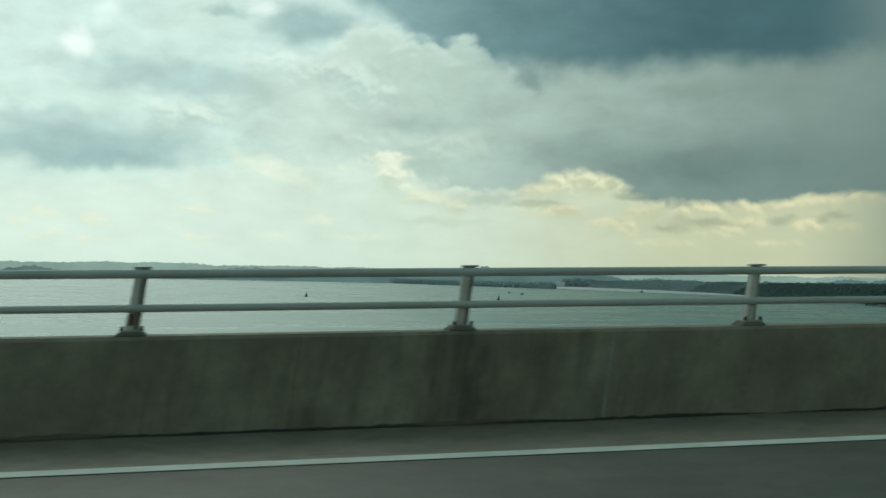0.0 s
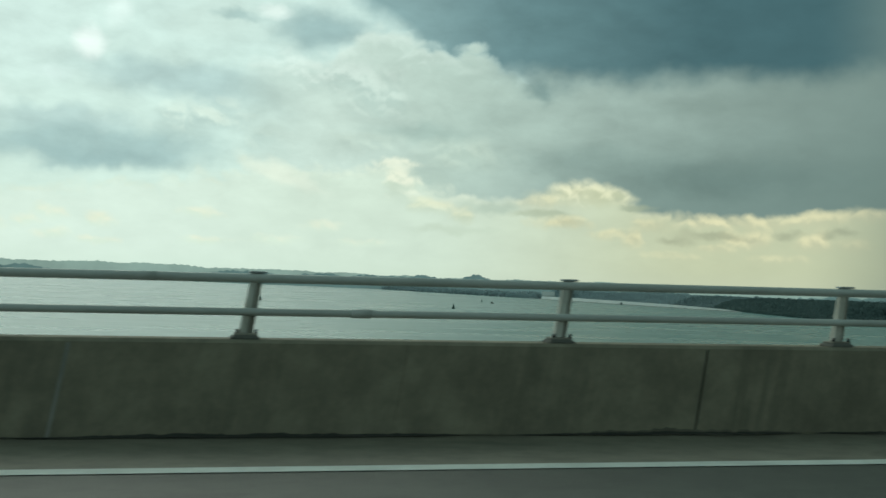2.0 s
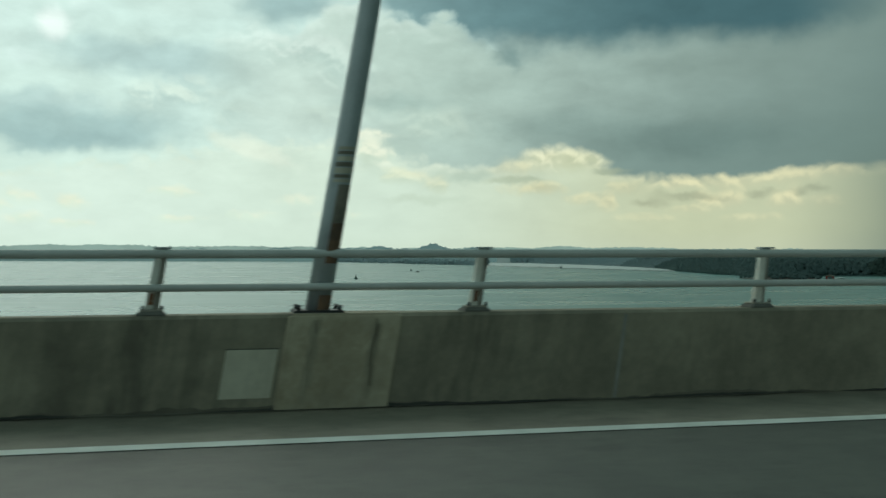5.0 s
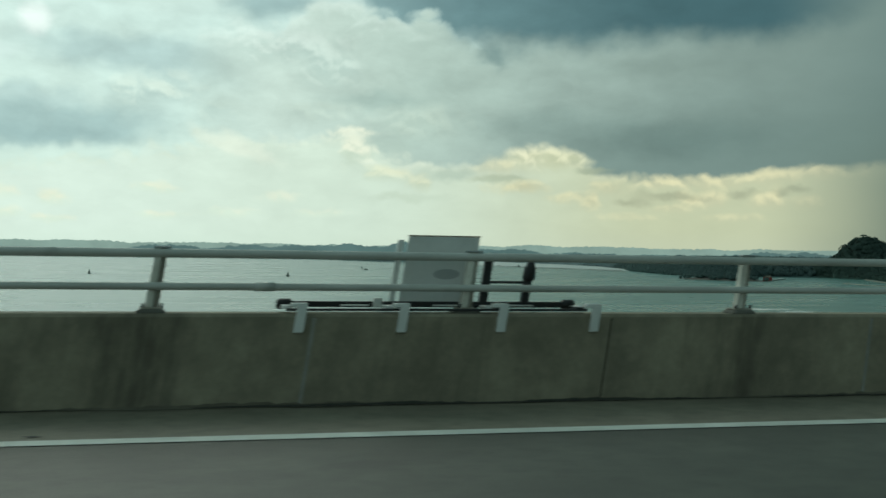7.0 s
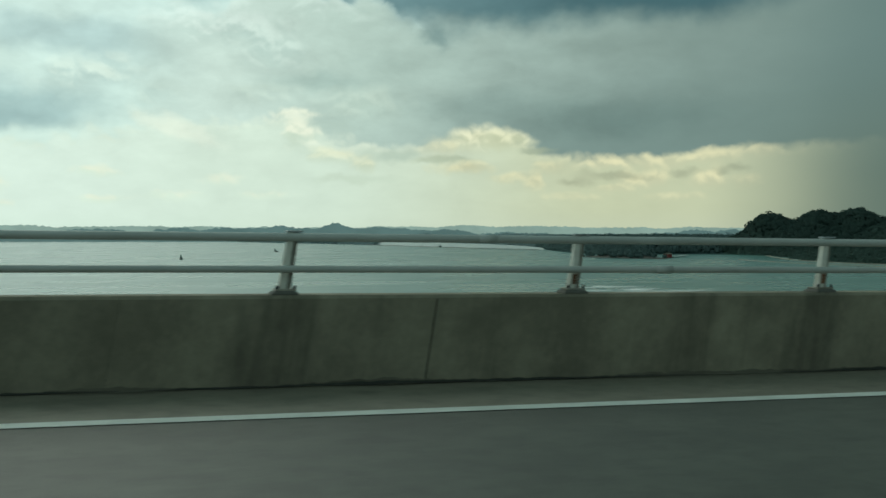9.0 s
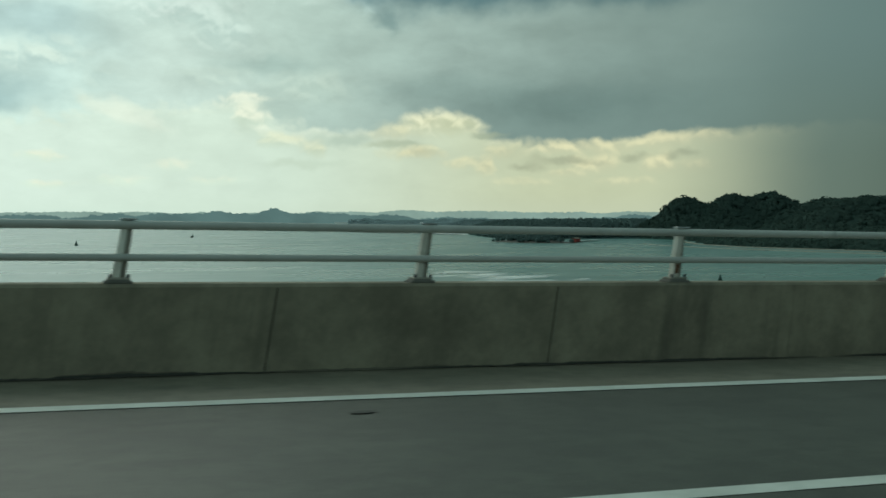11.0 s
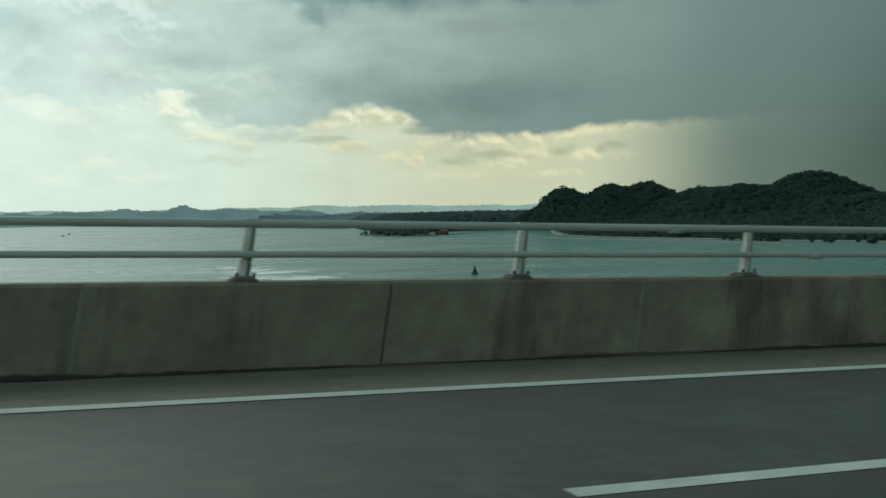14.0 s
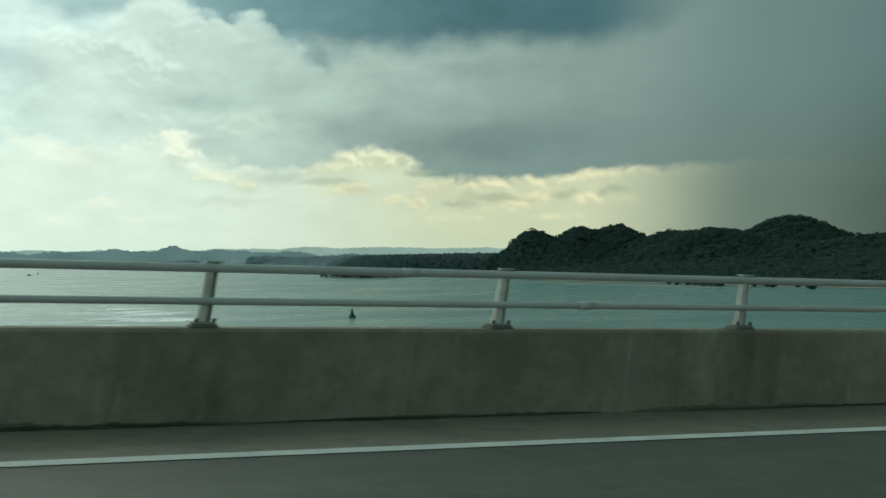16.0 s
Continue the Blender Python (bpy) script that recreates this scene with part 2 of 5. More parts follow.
    # left: white gaps high up, bluish shaded bases
    c = cloud(c, -9, 12.0, 8, 4.5, (219, 238, 231), 0.8, 0.2)
    c = cloud(c, 1.0, 12.6, 4.0, 1.6, (211, 229, 221), 0.7, 0.2)
    c = cloud(c, 6.6, 12.6, 3.8, 1.5, (160, 186, 186), 0.9, 0.2, edged)
    c = cloud(c, 2.2, 12.9, 1.6, 0.35, (165, 190, 188), 0.7, 0.2, edged)
    c = cloud(c, -0.5, 9.6, 7.0, 1.3, (181, 204, 202), 0.8, 0.25, edged, -0.06)
    c = cloud(c, 5.6, 8.8, 4.2, 1.3, (178, 199, 194), 0.8, 0.25, edged, -0.10)
    c = cloud(c, -6.0, 7.3, 5.5, 1.0, (183, 206, 204), 0.7, 0.3, edged)
    c = cloud(c, -4.8, 11.0, 1.0, 1.2, (246, 255, 250), 0.95, 0.2, crisp_at)
    c = cloud(c, -3.6, 12.8, 0.9, 1.3, (233, 248, 242), 0.8, 0.1, crisp_at)
    c = cloud(c, 4.0, 13.3, 1.1, 0.5, (240, 252, 246), 0.9, 0.2, crisp_at)
    c = cloud(c, -6.4, 9.3, 1.4, 0.6, (222, 240, 234), 0.8, 0.1, edged)
    c = cloud(c, -9.8, 8.2, 1.8, 0.8, (228, 244, 237), 0.8, 0.1, edged)
    # the shaded bank on the left and the lit heap in it
    c = cloud(c, -4.5, 6.1, 8.0, 1.45, (173, 198, 196), 0.95, 0.35, edged, 0.02)
    c = cloud(c, -4.2, 5.7, 5.0, 0.8, (166, 192, 191), 0.7, 0.1, edged)
    c = heap(c, 0.9, 7.6, 2.5, 1.15, (222, 236, 224), (186, 206, 200), 0.95, 0.5)
    c = heap(c, 4.6, 6.9, 2.8, 1.1, (200, 217, 207), (180, 200, 193), 0.8, 0.6)
    # dark slab over the right
    under = n.math("SUBTRACT", n.vec("DOT_PRODUCT", n.vec("ADD", edged, n.vec("MULTIPLY", broad, (0.3, 0.35, 0.0))), (0.0, 1.0, 0.0)), profile(((-20, 19), (6, 16.0), (9.0, 13.5), (12, 11.6), (15, 10.8), (17, 10.45), (20, 10.4), (24, 10.5), (28, 10.7), (32, 10.5), (35, 11.2), (38, 13), (50, 19))))
    slab = n.mix(n.ramp(u, 9.0, 17.0), tint(141, 170, 172), tint(100, 131, 136))
    slab = n.mix(n.ramp(u, 16.0, 27.0), slab, tint(70, 102, 109))
    # great grey sheet from its lit shoulder to the rain
    body = n.mix(n.ramp(u, 6.0, 15.0), tint(207, 223, 213), tint(187, 205, 195))
    body = n.mix(n.ramp(u, 13.0, 22.0), body, tint(164, 182, 174))
    body = n.mix(n.ramp(u, 20.0, 32.0), body, tint(133, 151, 145))
    body = n.mix(n.math("MULTIPLY", n.ramp(e, 9.0, 5.0), n.ramp(u, 15.0, 25.0, 0.0, 0.75)), body, tint(118, 138, 133))
    top = n.math("ADD", n.math("SUBTRACT", profile(((-20, 4.0), (1.5, 8.5), (3.1, 10.6), (5.0, 11.1), (7.0, 11.4), (7.9, 12.3), (9.0, 13.0), (10.7, 12.7), (11.9, 12.4), (13.3, 12.0), (15.1, 12.1), (16.1, 11.1), (18.0, 10.6), (24, 11), (50, 12))), n.vec("DOT_PRODUCT", crisp_at, (0.0, 1.0, 0.0))), n.math("MULTIPLY", puff, 0.9))
    rim = n.math("MULTIPLY", n.ramp(n.math("SUBTRACT", top, n.math("MULTIPLY", relief, 1.6)), 1.5, 0.0), n.ramp(u, 17.0, 10.0))
    body = n.mix(n.math("MULTIPLY", rim, 0.8), body, tint(220, 235, 226))
    head = n.math("MAXIMUM", n.ramp(top, -0.1, 0.7), n.ramp(u, 15.0, 18.5))
    c = n.mix(n.math("MULTIPLY", head, n.ramp(u, 1.5, 7.0)), c, body)
    over = n.math("SUBTRACT", 1.0, n.math("MULTIPLY", n.ramp(top, -0.1, 0.7), n.ramp(u, 17.5, 14.5)))
    c = n.mix(n.math("MULTIPLY", n.math("MULTIPLY", n.ramp(under, -0.8, 1.0, 0.0, 0.95), over), n.ramp(u, 40.0, 31.0)), c, slab)
    # lit ribs and shaded hollows of the head
    c = heap(c, 7.4, 10.0, 2.6, 1.4, (222, 236, 227), (188, 207, 199), 0.85, 0.5, 0.7)
    c = heap(c, 9.6, 9.1, 1.8, 1.7, (214, 229, 219), (182, 201, 193), 0.75, 0.5, 0.7)
    c = heap(c, 5.0, 10.8, 1.8, 0.8, (232, 245, 236), (205, 222, 213), 0.6, 0.6, 0.7)
    c = cloud(c, 12.0, 7.6, 4.2, 1.0, (168, 189, 181), 0.7, 0.05, edged, -0.05)
    c = cloud(c, 15.5, 8.6, 3.5, 1.4, (171, 189, 180), 0.6, 0.15, edged)
    c = cloud(c, 20.0, 6.4, 5.5, 1.3, (136, 156, 150), 0.55, 0.0, edged, 0.02)
    c = cloud(c, 17.6, 10.0, 1.2, 0.7, (118, 143, 142), 0.7, 0.2, edged)
    c = cloud(c, 26.0, 9.2, 5.0, 0.9, (136, 153, 146), 0.55, 0.1, edged)
    c = cloud(c, 27.0, 5.9, 8.0, 1.4, (106, 126, 122), 0.55, 0.0, edged, 0.02)
    c = heap(c, 13.6, 6.3, 2.6, 1.2, (202, 216, 202), (182, 198, 186), 0.7, 0.6)
    c = heap(c, 9.2, 6.9, 2.6, 0.8, (207, 222, 209), (192, 208, 198), 0.7, 0.6)
    # pale open sky under the banks, yellower to the right, with a heaped edge
    glow = n.mix(n.ramp(u, -4.0, 12.0), tint(225, 239, 226), tint(216, 229, 213))
    glow = n.mix(n.ramp(u, 10.0, 27.0), glow, tint(200, 203, 172))
    line = profile(((-20, 4.2), (-8.2, 4.4), (-4.4, 4.6), (-1.2, 4.9), (1.5, 5.5), (2.9, 6.1), (4.5, 5.9), (7.0, 6.2), (9.0, 5.9), (11.4, 6.2), (12.2, 5.3), (13.2, 5.05), (17.3, 4.8), (18.1, 5.05), (19.5, 5.45), (21.2, 5.3), (22.3, 4.9), (23.1, 4.4), (24.6, 4.15), (28.7, 4.2), (31.9, 4.45), (36, 4.8), (50, 5)))
    gap = n.math("ADD", n.math("SUBTRACT", line, n.vec("DOT_PRODUCT", crisp_at, (0.0, 1.0, 0.0))), n.math("MULTIPLY", puff, n.ramp(u, 8.0, 22.0, 0.9, 0.32)))
    soft = n.ramp(u, 0.0, 14.0, 1.0, 0.6)
    edge_lit = n.mix(n.ramp(u, 12.0, 28.0), tint(226, 235, 217), tint(212, 211, 178))
    col = n.mix(n.ramp(n.math("SUBTRACT", gap, n.math("MULTIPLY", relief, 0.9)), 0.0, 0.9), edge_lit, glow)
    ahead = n.ramp(n.math("ABSOLUTE", n.math("SUBTRACT", u, 8.0)), 60.0, 34.0)
    c = n.mix(n.math("MULTIPLY", n.ramp(n.math("DIVIDE", gap, soft), 0.0, 1.0), ahead), c, col)
    # slanting bright band and the hooks of lit cloud
    c = cloud(c, 4.9, 5.2, 3.0, 0.75, (234, 241, 224), 0.85, 0.1, edged, -0.45)
    c = cloud(c, 12.0, 5.3, 2.0, 0.6, (186, 203, 192), 0.8, 0.2, edged)
    c = heap(c, 10.6, 6.0, 1.3, 0.55, (245, 247, 226), (203, 217, 202), 0.95, 0.3, 0.7)
    c = heap(c, 10.9, 4.8, 1.0, 0.85, (245, 246, 224), (208, 220, 201), 0.9, 0.3, 0.7)
    c = heap(c, 12.4, 4.0, 1.3, 0.45, (236, 238, 210), (206, 216, 194), 0.9, 0.35, 0.7)
    c = heap(c, 14.2, 3.5, 0.6, 0.55, (234, 234, 204), (205, 213, 188), 0.85, 0.35, 0.7)
    c = cloud(c, 15.8, 4.2, 2.3, 0.55, (185, 199, 183), 0.8, 0.25, edged)
    c = cloud(c, 13.5, 2.9, 3.0, 0.4, (199, 211, 192), 0.6, 0.1, edged)
    # heads on the yellow side
    c = heap(c, 19.6, 4.75, 1.6, 0.85, (240, 237, 204), (205, 207, 176), 1.0, 0.35, 0.45)
    c = heap(c, 21.5, 4.7, 1.1, 0.65, (232, 230, 196), (198, 201, 170), 0.95, 0.35, 0.45)
    c = cloud(c, 22.6, 4.3, 1.2, 0.35, (163, 172, 150), 0.75, 0.2, edged)
    c = cloud(c, 18.2, 3.75, 2.4, 0.32, (180, 189, 165), 0.75, 0.2, edged)
    for u0, e0, ru, re, k in ((19.2, 3.35, 1.4, 0.25, 1.0), (18.0, 4.35, 0.9, 0.4, 0.6), (21.7, 2.9, 1.0, 0.22, 0.7), (22.8, 2.6, 0.5, 0.35, 1.0), (23.6, 3.3, 0.9, 0.25, 0.6), (26.6, 3.65, 1.6, 0.28, 1.0), (29.0, 3.55, 1.0, 0.3, 0.8), (28.3, 2.75, 1.0, 0.35, 1.0), (26.6, 2.3, 0.8, 0.2, 0.6), (31.5, 2.75, 0.75, 0.45, 1.0), (31.3, 3.85, 1.0, 0.28, 0.8), (33.6, 4.0, 1.2, 0.3, 0.7), (33.2, 2.6, 0.8, 0.3, 0.5), (24.8, 1.9, 1.3, 0.2, 0.5), (29.8, 1.9, 1.2, 0.2, 0.5)):
        c = heap(c, u0, e0, ru * 1.3, re * 1.7, (235, 227, 187), (206, 204, 172), k, 0.55, 0.5)
    for u0, e0, ru, re in ((27.0, 3.05, 2.6, 0.2), (30.3, 3.2, 1.0, 0.25), (25.0, 2.75, 1.2, 0.25), (32.6, 3.3, 1.3, 0.2)):
        c = cloud(c, u0, e0, ru, re * 1.4, (172, 175, 149), 0.75, 0.1, edged)
    # small pale heads low in the glow on the left
    for u0, e0, ru, re, k in ((-3.9, 2.5, 0.75, 0.4, 1.0), (-6.2, 2.7, 0.9, 0.35, 0.7), (-7.2, 2.3, 0.6, 0.3, 0.7), (0.8, 3.1, 1.1, 0.25, 0.8), (-4.0, 1.5, 1.0, 0.2, 0.7), (-6.2, 1.7, 0.8, 0.25, 0.7), (1.1, 1.7, 1.2, 0.2, 0.7), (4.4, 1.9, 1.4, 0.2, 0.5), (-9.6, 2.0, 1.4, 0.35, 0.7), (7.0, 2.7, 0.9, 0.3, 0.6), (9.0, 1.9, 1.3, 0.2, 0.5)):
        c = heap(c, u0, e0, ru * 1.1, re * 1.4, (240, 241, 218), (225, 237, 217), k, 0.5, 0.6)
    # mottling of the masses, stronger in the banks than in the glow
    amount = n.math("MULTIPLY", n.ramp(e, 3.0, 6.5, 0.22, 0.5), n.ramp(u, 20.0, 36.0, 1.0, 0.3))
    c = n.vec("SCALE", c)
    n.link(n.math("ADD", n.math("MULTIPLY", mottle, amount), 1.0), c.node.inputs["Scale"])
    # haze over the horizon
    c = n.mix(n.ramp(e, 1.6, 0.0, 0.0, 0.6), c, n.mix(n.ramp(u, 0.0, 30.0), tint(216, 232, 217), tint(199, 203, 178)))
    # curtain of rain
    fall = n.vec("DOT_PRODUCT", n.vec("ADD", flat, n.vec("MULTIPLY", broad, (0.3, 0.0, 0.0))), (1.0, -0.12, 0.0))
    c = n.mix(n.ramp(fall, 30.0, 39.5, 0.0, 0.97), c, n.mix(n.ramp(e, 1.0, 10.0), tint(103, 119, 109), tint(108, 129, 126)))
    c = n.mix(n.math("MULTIPLY", n.ramp(fall, 38.0, 49.0, 0.0, 0.9), n.ramp(e, 12.0, 2.0, 0.6, 1.0)), c, n.mix(n.ramp(e, 2.0, 10.0), tint(62, 79, 70), tint(74, 97, 97)))
    # below the horizon: the sea's own grey, for what the sheet of water does not reach
    c = n.mix(n.ramp(e, -0.6, -2.5), c, tint(110, 130, 125))
    n.link(c, bg.inputs["Color"])
    bg.inputs["Strength"].default_value = 1.0


def tint(r, g, b):
    """Cloud colour, before the green of the white balance."""
    r, g, b = srgb(r, g, b)
    return (r, g * 0.985, b * 1.04)


build_sky()

sun = new("sun", bpy.data.lights.new("sun", "SUN"))
sun.data.energy, sun.data.angle, sun.data.color = 0.72, radians(35), (1.0, 0.97, 0.9)
sun.matrix_world = look((-140 * 3, 1000 * 3, 690 * 3), (0, 0, 0))

# ------------------------------------------------------------------ materials
CONCRETE = material("weathered_concrete", (0.356, 0.314, 0.226), (0.190, 0.166, 0.120), 0.9, grain=14, blotch=1.6, bump=0.004, spread=0.5, streak=0.5, object_random=0.16, spec=0.3, middle=0.35)
CORE = material("dirty_concrete_core", (0.119, 0.112, 0.091), (0.063, 0.059, 0.049), 0.95, spec=0.2)
PALE_CONCRETE = material("pale_patched_concrete", (0.520, 0.450, 0.325), (0.290, 0.240, 0.160), 0.9, grain=18, blotch=2.2, bump=0.003, spread=0.40, streak=0.8, object_random=0.2, spec=0.3, middle=0.35)
ASPHALT = material("worn_asphalt", (0.100, 0.106, 0.080), (0.056, 0.060, 0.046), 0.62, grain=40, blotch=1.3, bump=0.005, spread=0.32, spec=0.44, lanes=0.45, middle=0.6, grit=0.45)
GUTTER = material("shoulder_asphalt", (0.226, 0.200, 0.146), (0.162, 0.142, 0.105), 0.62, grain=30, blotch=1.6, bump=0.005, spread=0.34, spec=0.45, middle=0.5, grit=0.45)
PAINT = material("road_paint", (0.68, 0.70, 0.63), (0.52, 0.54, 0.48), 0.6, grain=30, blotch=2.5, spread=0.35)
GALV = material("galvanised_steel", (0.444, 0.466, 0.466), (0.311, 0.329, 0.329), 0.42, metal=0.3, grain=25, blotch=2.0, space="world")
RAIL_STEEL = material("painted_rail_steel", (0.560, 0.560, 0.518), (0.420, 0.420, 0.385), 0.5, metal=0.0, grain=20, blotch=1.2)
POST_STEEL = material("stained_post_steel", (0.80, 0.78, 0.70), (0.52, 0.47, 0.39), 0.55, metal=0.0, grain=9, blotch=4.0, streak=0.5, object_random=0.3)
RUST = material("rust_stain", (0.240, 0.104, 0.048), (0.112, 0.056, 0.032), 0.9, grain=25, blotch=5)
PAD = material("grout_pad", (0.165, 0.158, 0.132), (0.095, 0.09, 0.076), 0.95, grain=30)
BLACK_STEEL = material("black_steel", (0.035, 0.036, 0.036), (0.018, 0.018, 0.018), 0.55, metal=0.3, grain=30)
RUBBER = material("joint_rubber", (0.016, 0.017, 0.018), (0.009, 0.009, 0.01), 0.95, grain=40, spec=0.1)
PLATE = material("joint_plate_steel", (0.24, 0.26, 0.27), (0.13, 0.14, 0.145), 0.38, metal=0.7, grain=12, blotch=3)
COVER = material("pale_cover_plate", (0.545, 0.500, 0.385), (0.425, 0.385, 0.290), 0.7, grain=12, blotch=3, streak=0.35, object_random=0.25)
SEAL = material("pale_joint_sealant", (0.331, 0.324, 0.288), (0.187, 0.187, 0.166), 0.85, grain=20, blotch=3)
DARK_SEAL = material("dark_joint_filler", (0.075, 0.070, 0.056), (0.040, 0.038, 0.031), 0.95, grain=20, blotch=3, spec=0.15)
GREASE = material("black_seepage", (0.060, 0.057, 0.046), (0.034, 0.033, 0.027), 0.75, grain=20)
WHITE_PAINT = material("white_painted_steel", (0.74, 0.74, 0.71), (0.60, 0.60, 0.57), 0.55, grain=15, blotch=2)
RED_PAINT = material("red_sign_sheet", (0.416, 0.056, 0.040), (0.336, 0.040, 0.032), 0.5, grain=15)
GREEN_PAINT = material("green_sign_sheet", (0.013, 0.187, 0.111), (0.010, 0.145, 0.085), 0.5, grain=15)
BLACK_PAINT = material("black_print", (0.02, 0.02, 0.02), (0.015, 0.015, 0.015), 0.6)
SMUDGE = material("board_smudge", (0.45, 0.46, 0.45), (0.36, 0.37, 0.36), 0.7, grain=12)
LITTER = material("white_litter", (0.75, 0.75, 0.72), (0.55, 0.55, 0.52), 0.8)


def rusty_material():
    """Stained concrete with rust running down from its top edge."""
    m = material("rusty_concrete", (0.282, 0.266, 0.227), (0.156, 0.153, 0.129), 0.9, grain=14, blotch=2.0, streak=0.5)
    n = Nodes(m.node_tree, clear=False)
    bsdf = next(k for k in n.t.nodes if k.type == "BSDF_PRINCIPLED")
    old = bsdf.inputs["Base Color"].links[0].from_socket
    co = n.add("ShaderNodeTexCoord").outputs["Object"]
    run, _ = n.noise(n.vec("MULTIPLY", co, (1.0, 1.0, 0.3)), 3.2, 3.0, 0.55)
    sep = n.add("ShaderNodeSeparateXYZ")
    n.link(co, sep.inputs[0])
    mask = n.math("MULTIPLY", n.ramp(run, 0.40, 0.60), n.ramp(sep.outputs[2], 0.45, 0.82, 0.05, 0.9))
    n.link(n.mix(mask, old, (0.21, 0.105, 0.06)), bsdf.inputs["Base Color"])
    return m


def stain_below_posts(m):
    """Dark seepage on each panel below its rail post, of a strength of its own."""
    n = Nodes(m.node_tree, clear=False)
    bsdf = next(k for k in n.t.nodes if k.type == "BSDF_PRINCIPLED")
    old = bsdf.inputs["Base Color"].links[0].from_socket
    place = n.add("ShaderNodeTexCoord").outputs["Object"]
    luck = n.add("ShaderNodeObjectInfo").outputs["Random"]
    shifted = n.vec("ADD", n.vec("MULTIPLY", place, (1.0, 1.0, 0.35)), n.vec("SCALE", (37.0, 11.0, 5.0)))
    n.link(luck, shifted.node.inputs[1].links[0].from_node.inputs["Scale"])
    wander, _ = n.noise(shifted, 2.2, 4.0, 0.6)
    run, _ = n.noise(n.vec("MULTIPLY", shifted, (1.0, 1.0, 0.3)), 7.0, 3.0, 0.6)
    sep = n.add("ShaderNodeSeparateXYZ")
    n.link(place, sep.inputs[0])
    off = n.math("ABSOLUTE", n.math("ADD", sep.outputs[0], n.math("MULTIPLY", n.math("SUBTRACT", wander, 0.5), 1.6)))
    mask = n.math("MULTIPLY", n.ramp(off, 0.5, 0.05), n.ramp(run, 0.3, 0.62, 0.35, 1.0))
    mask = n.math("MULTIPLY", mask, n.ramp(luck, 0.1, 0.9, 0.1, 0.6))
    broad, _ = n.noise(shifted, 1.1, 4.0, 0.6)
    mask = n.math("MAXIMUM", mask, n.math("MULTIPLY", n.ramp(broad, 0.42, 0.6), n.ramp(luck, 0.55, 0.95, 0.0, 0.42)))
    n.link(n.mix(mask, old, (0.045, 0.042, 0.034)), bsdf.inputs["Base Color"])


stain_below_posts(CONCRETE)
RUSTY_CONCRETE = rusty_material()
JOINT_BLACK = material("oily_black_steel", (0.020, 0.021, 0.022), (0.010, 0.011, 0.011), 0.98, grain=20, blotch=2, spec=0.05)
WORN_PLATE = material("worn_plate_steel", (0.30, 0.325, 0.32), (0.19, 0.205, 0.205), 0.45, grain=14, blotch=2.5, spec=0.4)
POLE_GRIME = material("brown_pole_grime", (0.252, 0.220, 0.171), (0.140, 0.119, 0.091), 0.85, grain=20, blotch=5, spec=0.3)
POLE_RUST = material("rusty_pole_patch", (0.215, 0.125, 0.075), (0.105, 0.075, 0.055), 0.9, grain=25, blotch=7, spread=0.3, spec=0.2)
BROWN_STAIN = material("brown_run", (0.355, 0.315, 0.228), (0.265, 0.230, 0.162), 0.95, grain=25, blotch=6, spec=0.2)
NOSING = material("nosing_concrete", (0.275, 0.278, 0.235), (0.165, 0.168, 0.142), 0.85, grain=24, blotch=1.6, bump=0.003, spread=0.4, spec=0.35, middle=0.5, grit=0.4)

# ------------------------------------------------------------------ deck
deck = thing("road", Matrix.Identity(4), "grey worn asphalt carriageway of a long sea bridge", "road", kind="structure")
for a, b in ((ROAD_FROM, JOINTS[0] - 0.6), (JOINTS[0] + 0.95, JOINTS[1] - 0.6), (JOINTS[1] + 0.95, ROAD_TO)):
    part("carriageway", strip("carriageway", a, b, -18.0, -EDGE_LINE + 0.1, 0.0, ASPHALT, thick=0.5), ASPHALT, deck)
    part("shoulder", strip("shoulder", a, b, -EDGE_LINE + 0.1, -FACE - 0.002, 0.003, GUTTER, thick=0.5), GUTTER, deck, "gritty hard shoulder beside the parapet")
    ends = (a + 0.02 - (0.33 if a > ROAD_FROM else 0.0), b - 0.02 + (0.13 if b == JOINTS[1] - 0.6 else 0.0))
    part("edge_line", strip("edge_line", *ends, -EDGE_LINE - 0.125, -EDGE_LINE + 0.09, 0.0068, PAINT), PAINT, deck, "solid white edge line")
k = -36
while 379.84 + k * 11.44 < ROAD_TO - 8:
    s = 379.84 + k * 11.44
    k += 1
    if s < ROAD_FROM + 1 or any(abs(s + 2.8 - j) < 3.3 for j in JOINTS):
        continue
    part("lane_dash", strip("lane_dash", s, s + 5.6, -LANE_LINE - 0.09, -LANE_LINE + 0.09, 0.004, PAINT), PAINT, deck, "white lane dash")

girder = tagged(new("bridge_girder", mesh_of("bridge_girder", strip("bridge_girder", ROAD_FROM, ROAD_TO, -18.0, 0.32, -0.52, CORE, step=8, thick=2.6), CORE)), "grey concrete girder under the bridge deck", "bridge", kind="structure")

# ------------------------------------------------------------------ parapet of concrete panels
# road face leans back a little; chamfered top
PROFILE = [(-FACE - 0.012, -0.4), (-FACE - 0.012, 0.0), (-FACE, WALL_Z - 0.03), (-FACE + 0.03, WALL_Z), (0.20, WALL_Z), (0.23, WALL_Z - 0.03), (0.25, -0.4)]
parapet = thing("wall_parapet", Matrix.Identity(4), "stained grey concrete parapet wall in long panels", "wall", kind="structure")
PH_A, PH_B, PH_C = -0.198, -0.8465, 0.780
panel_meshes = {}


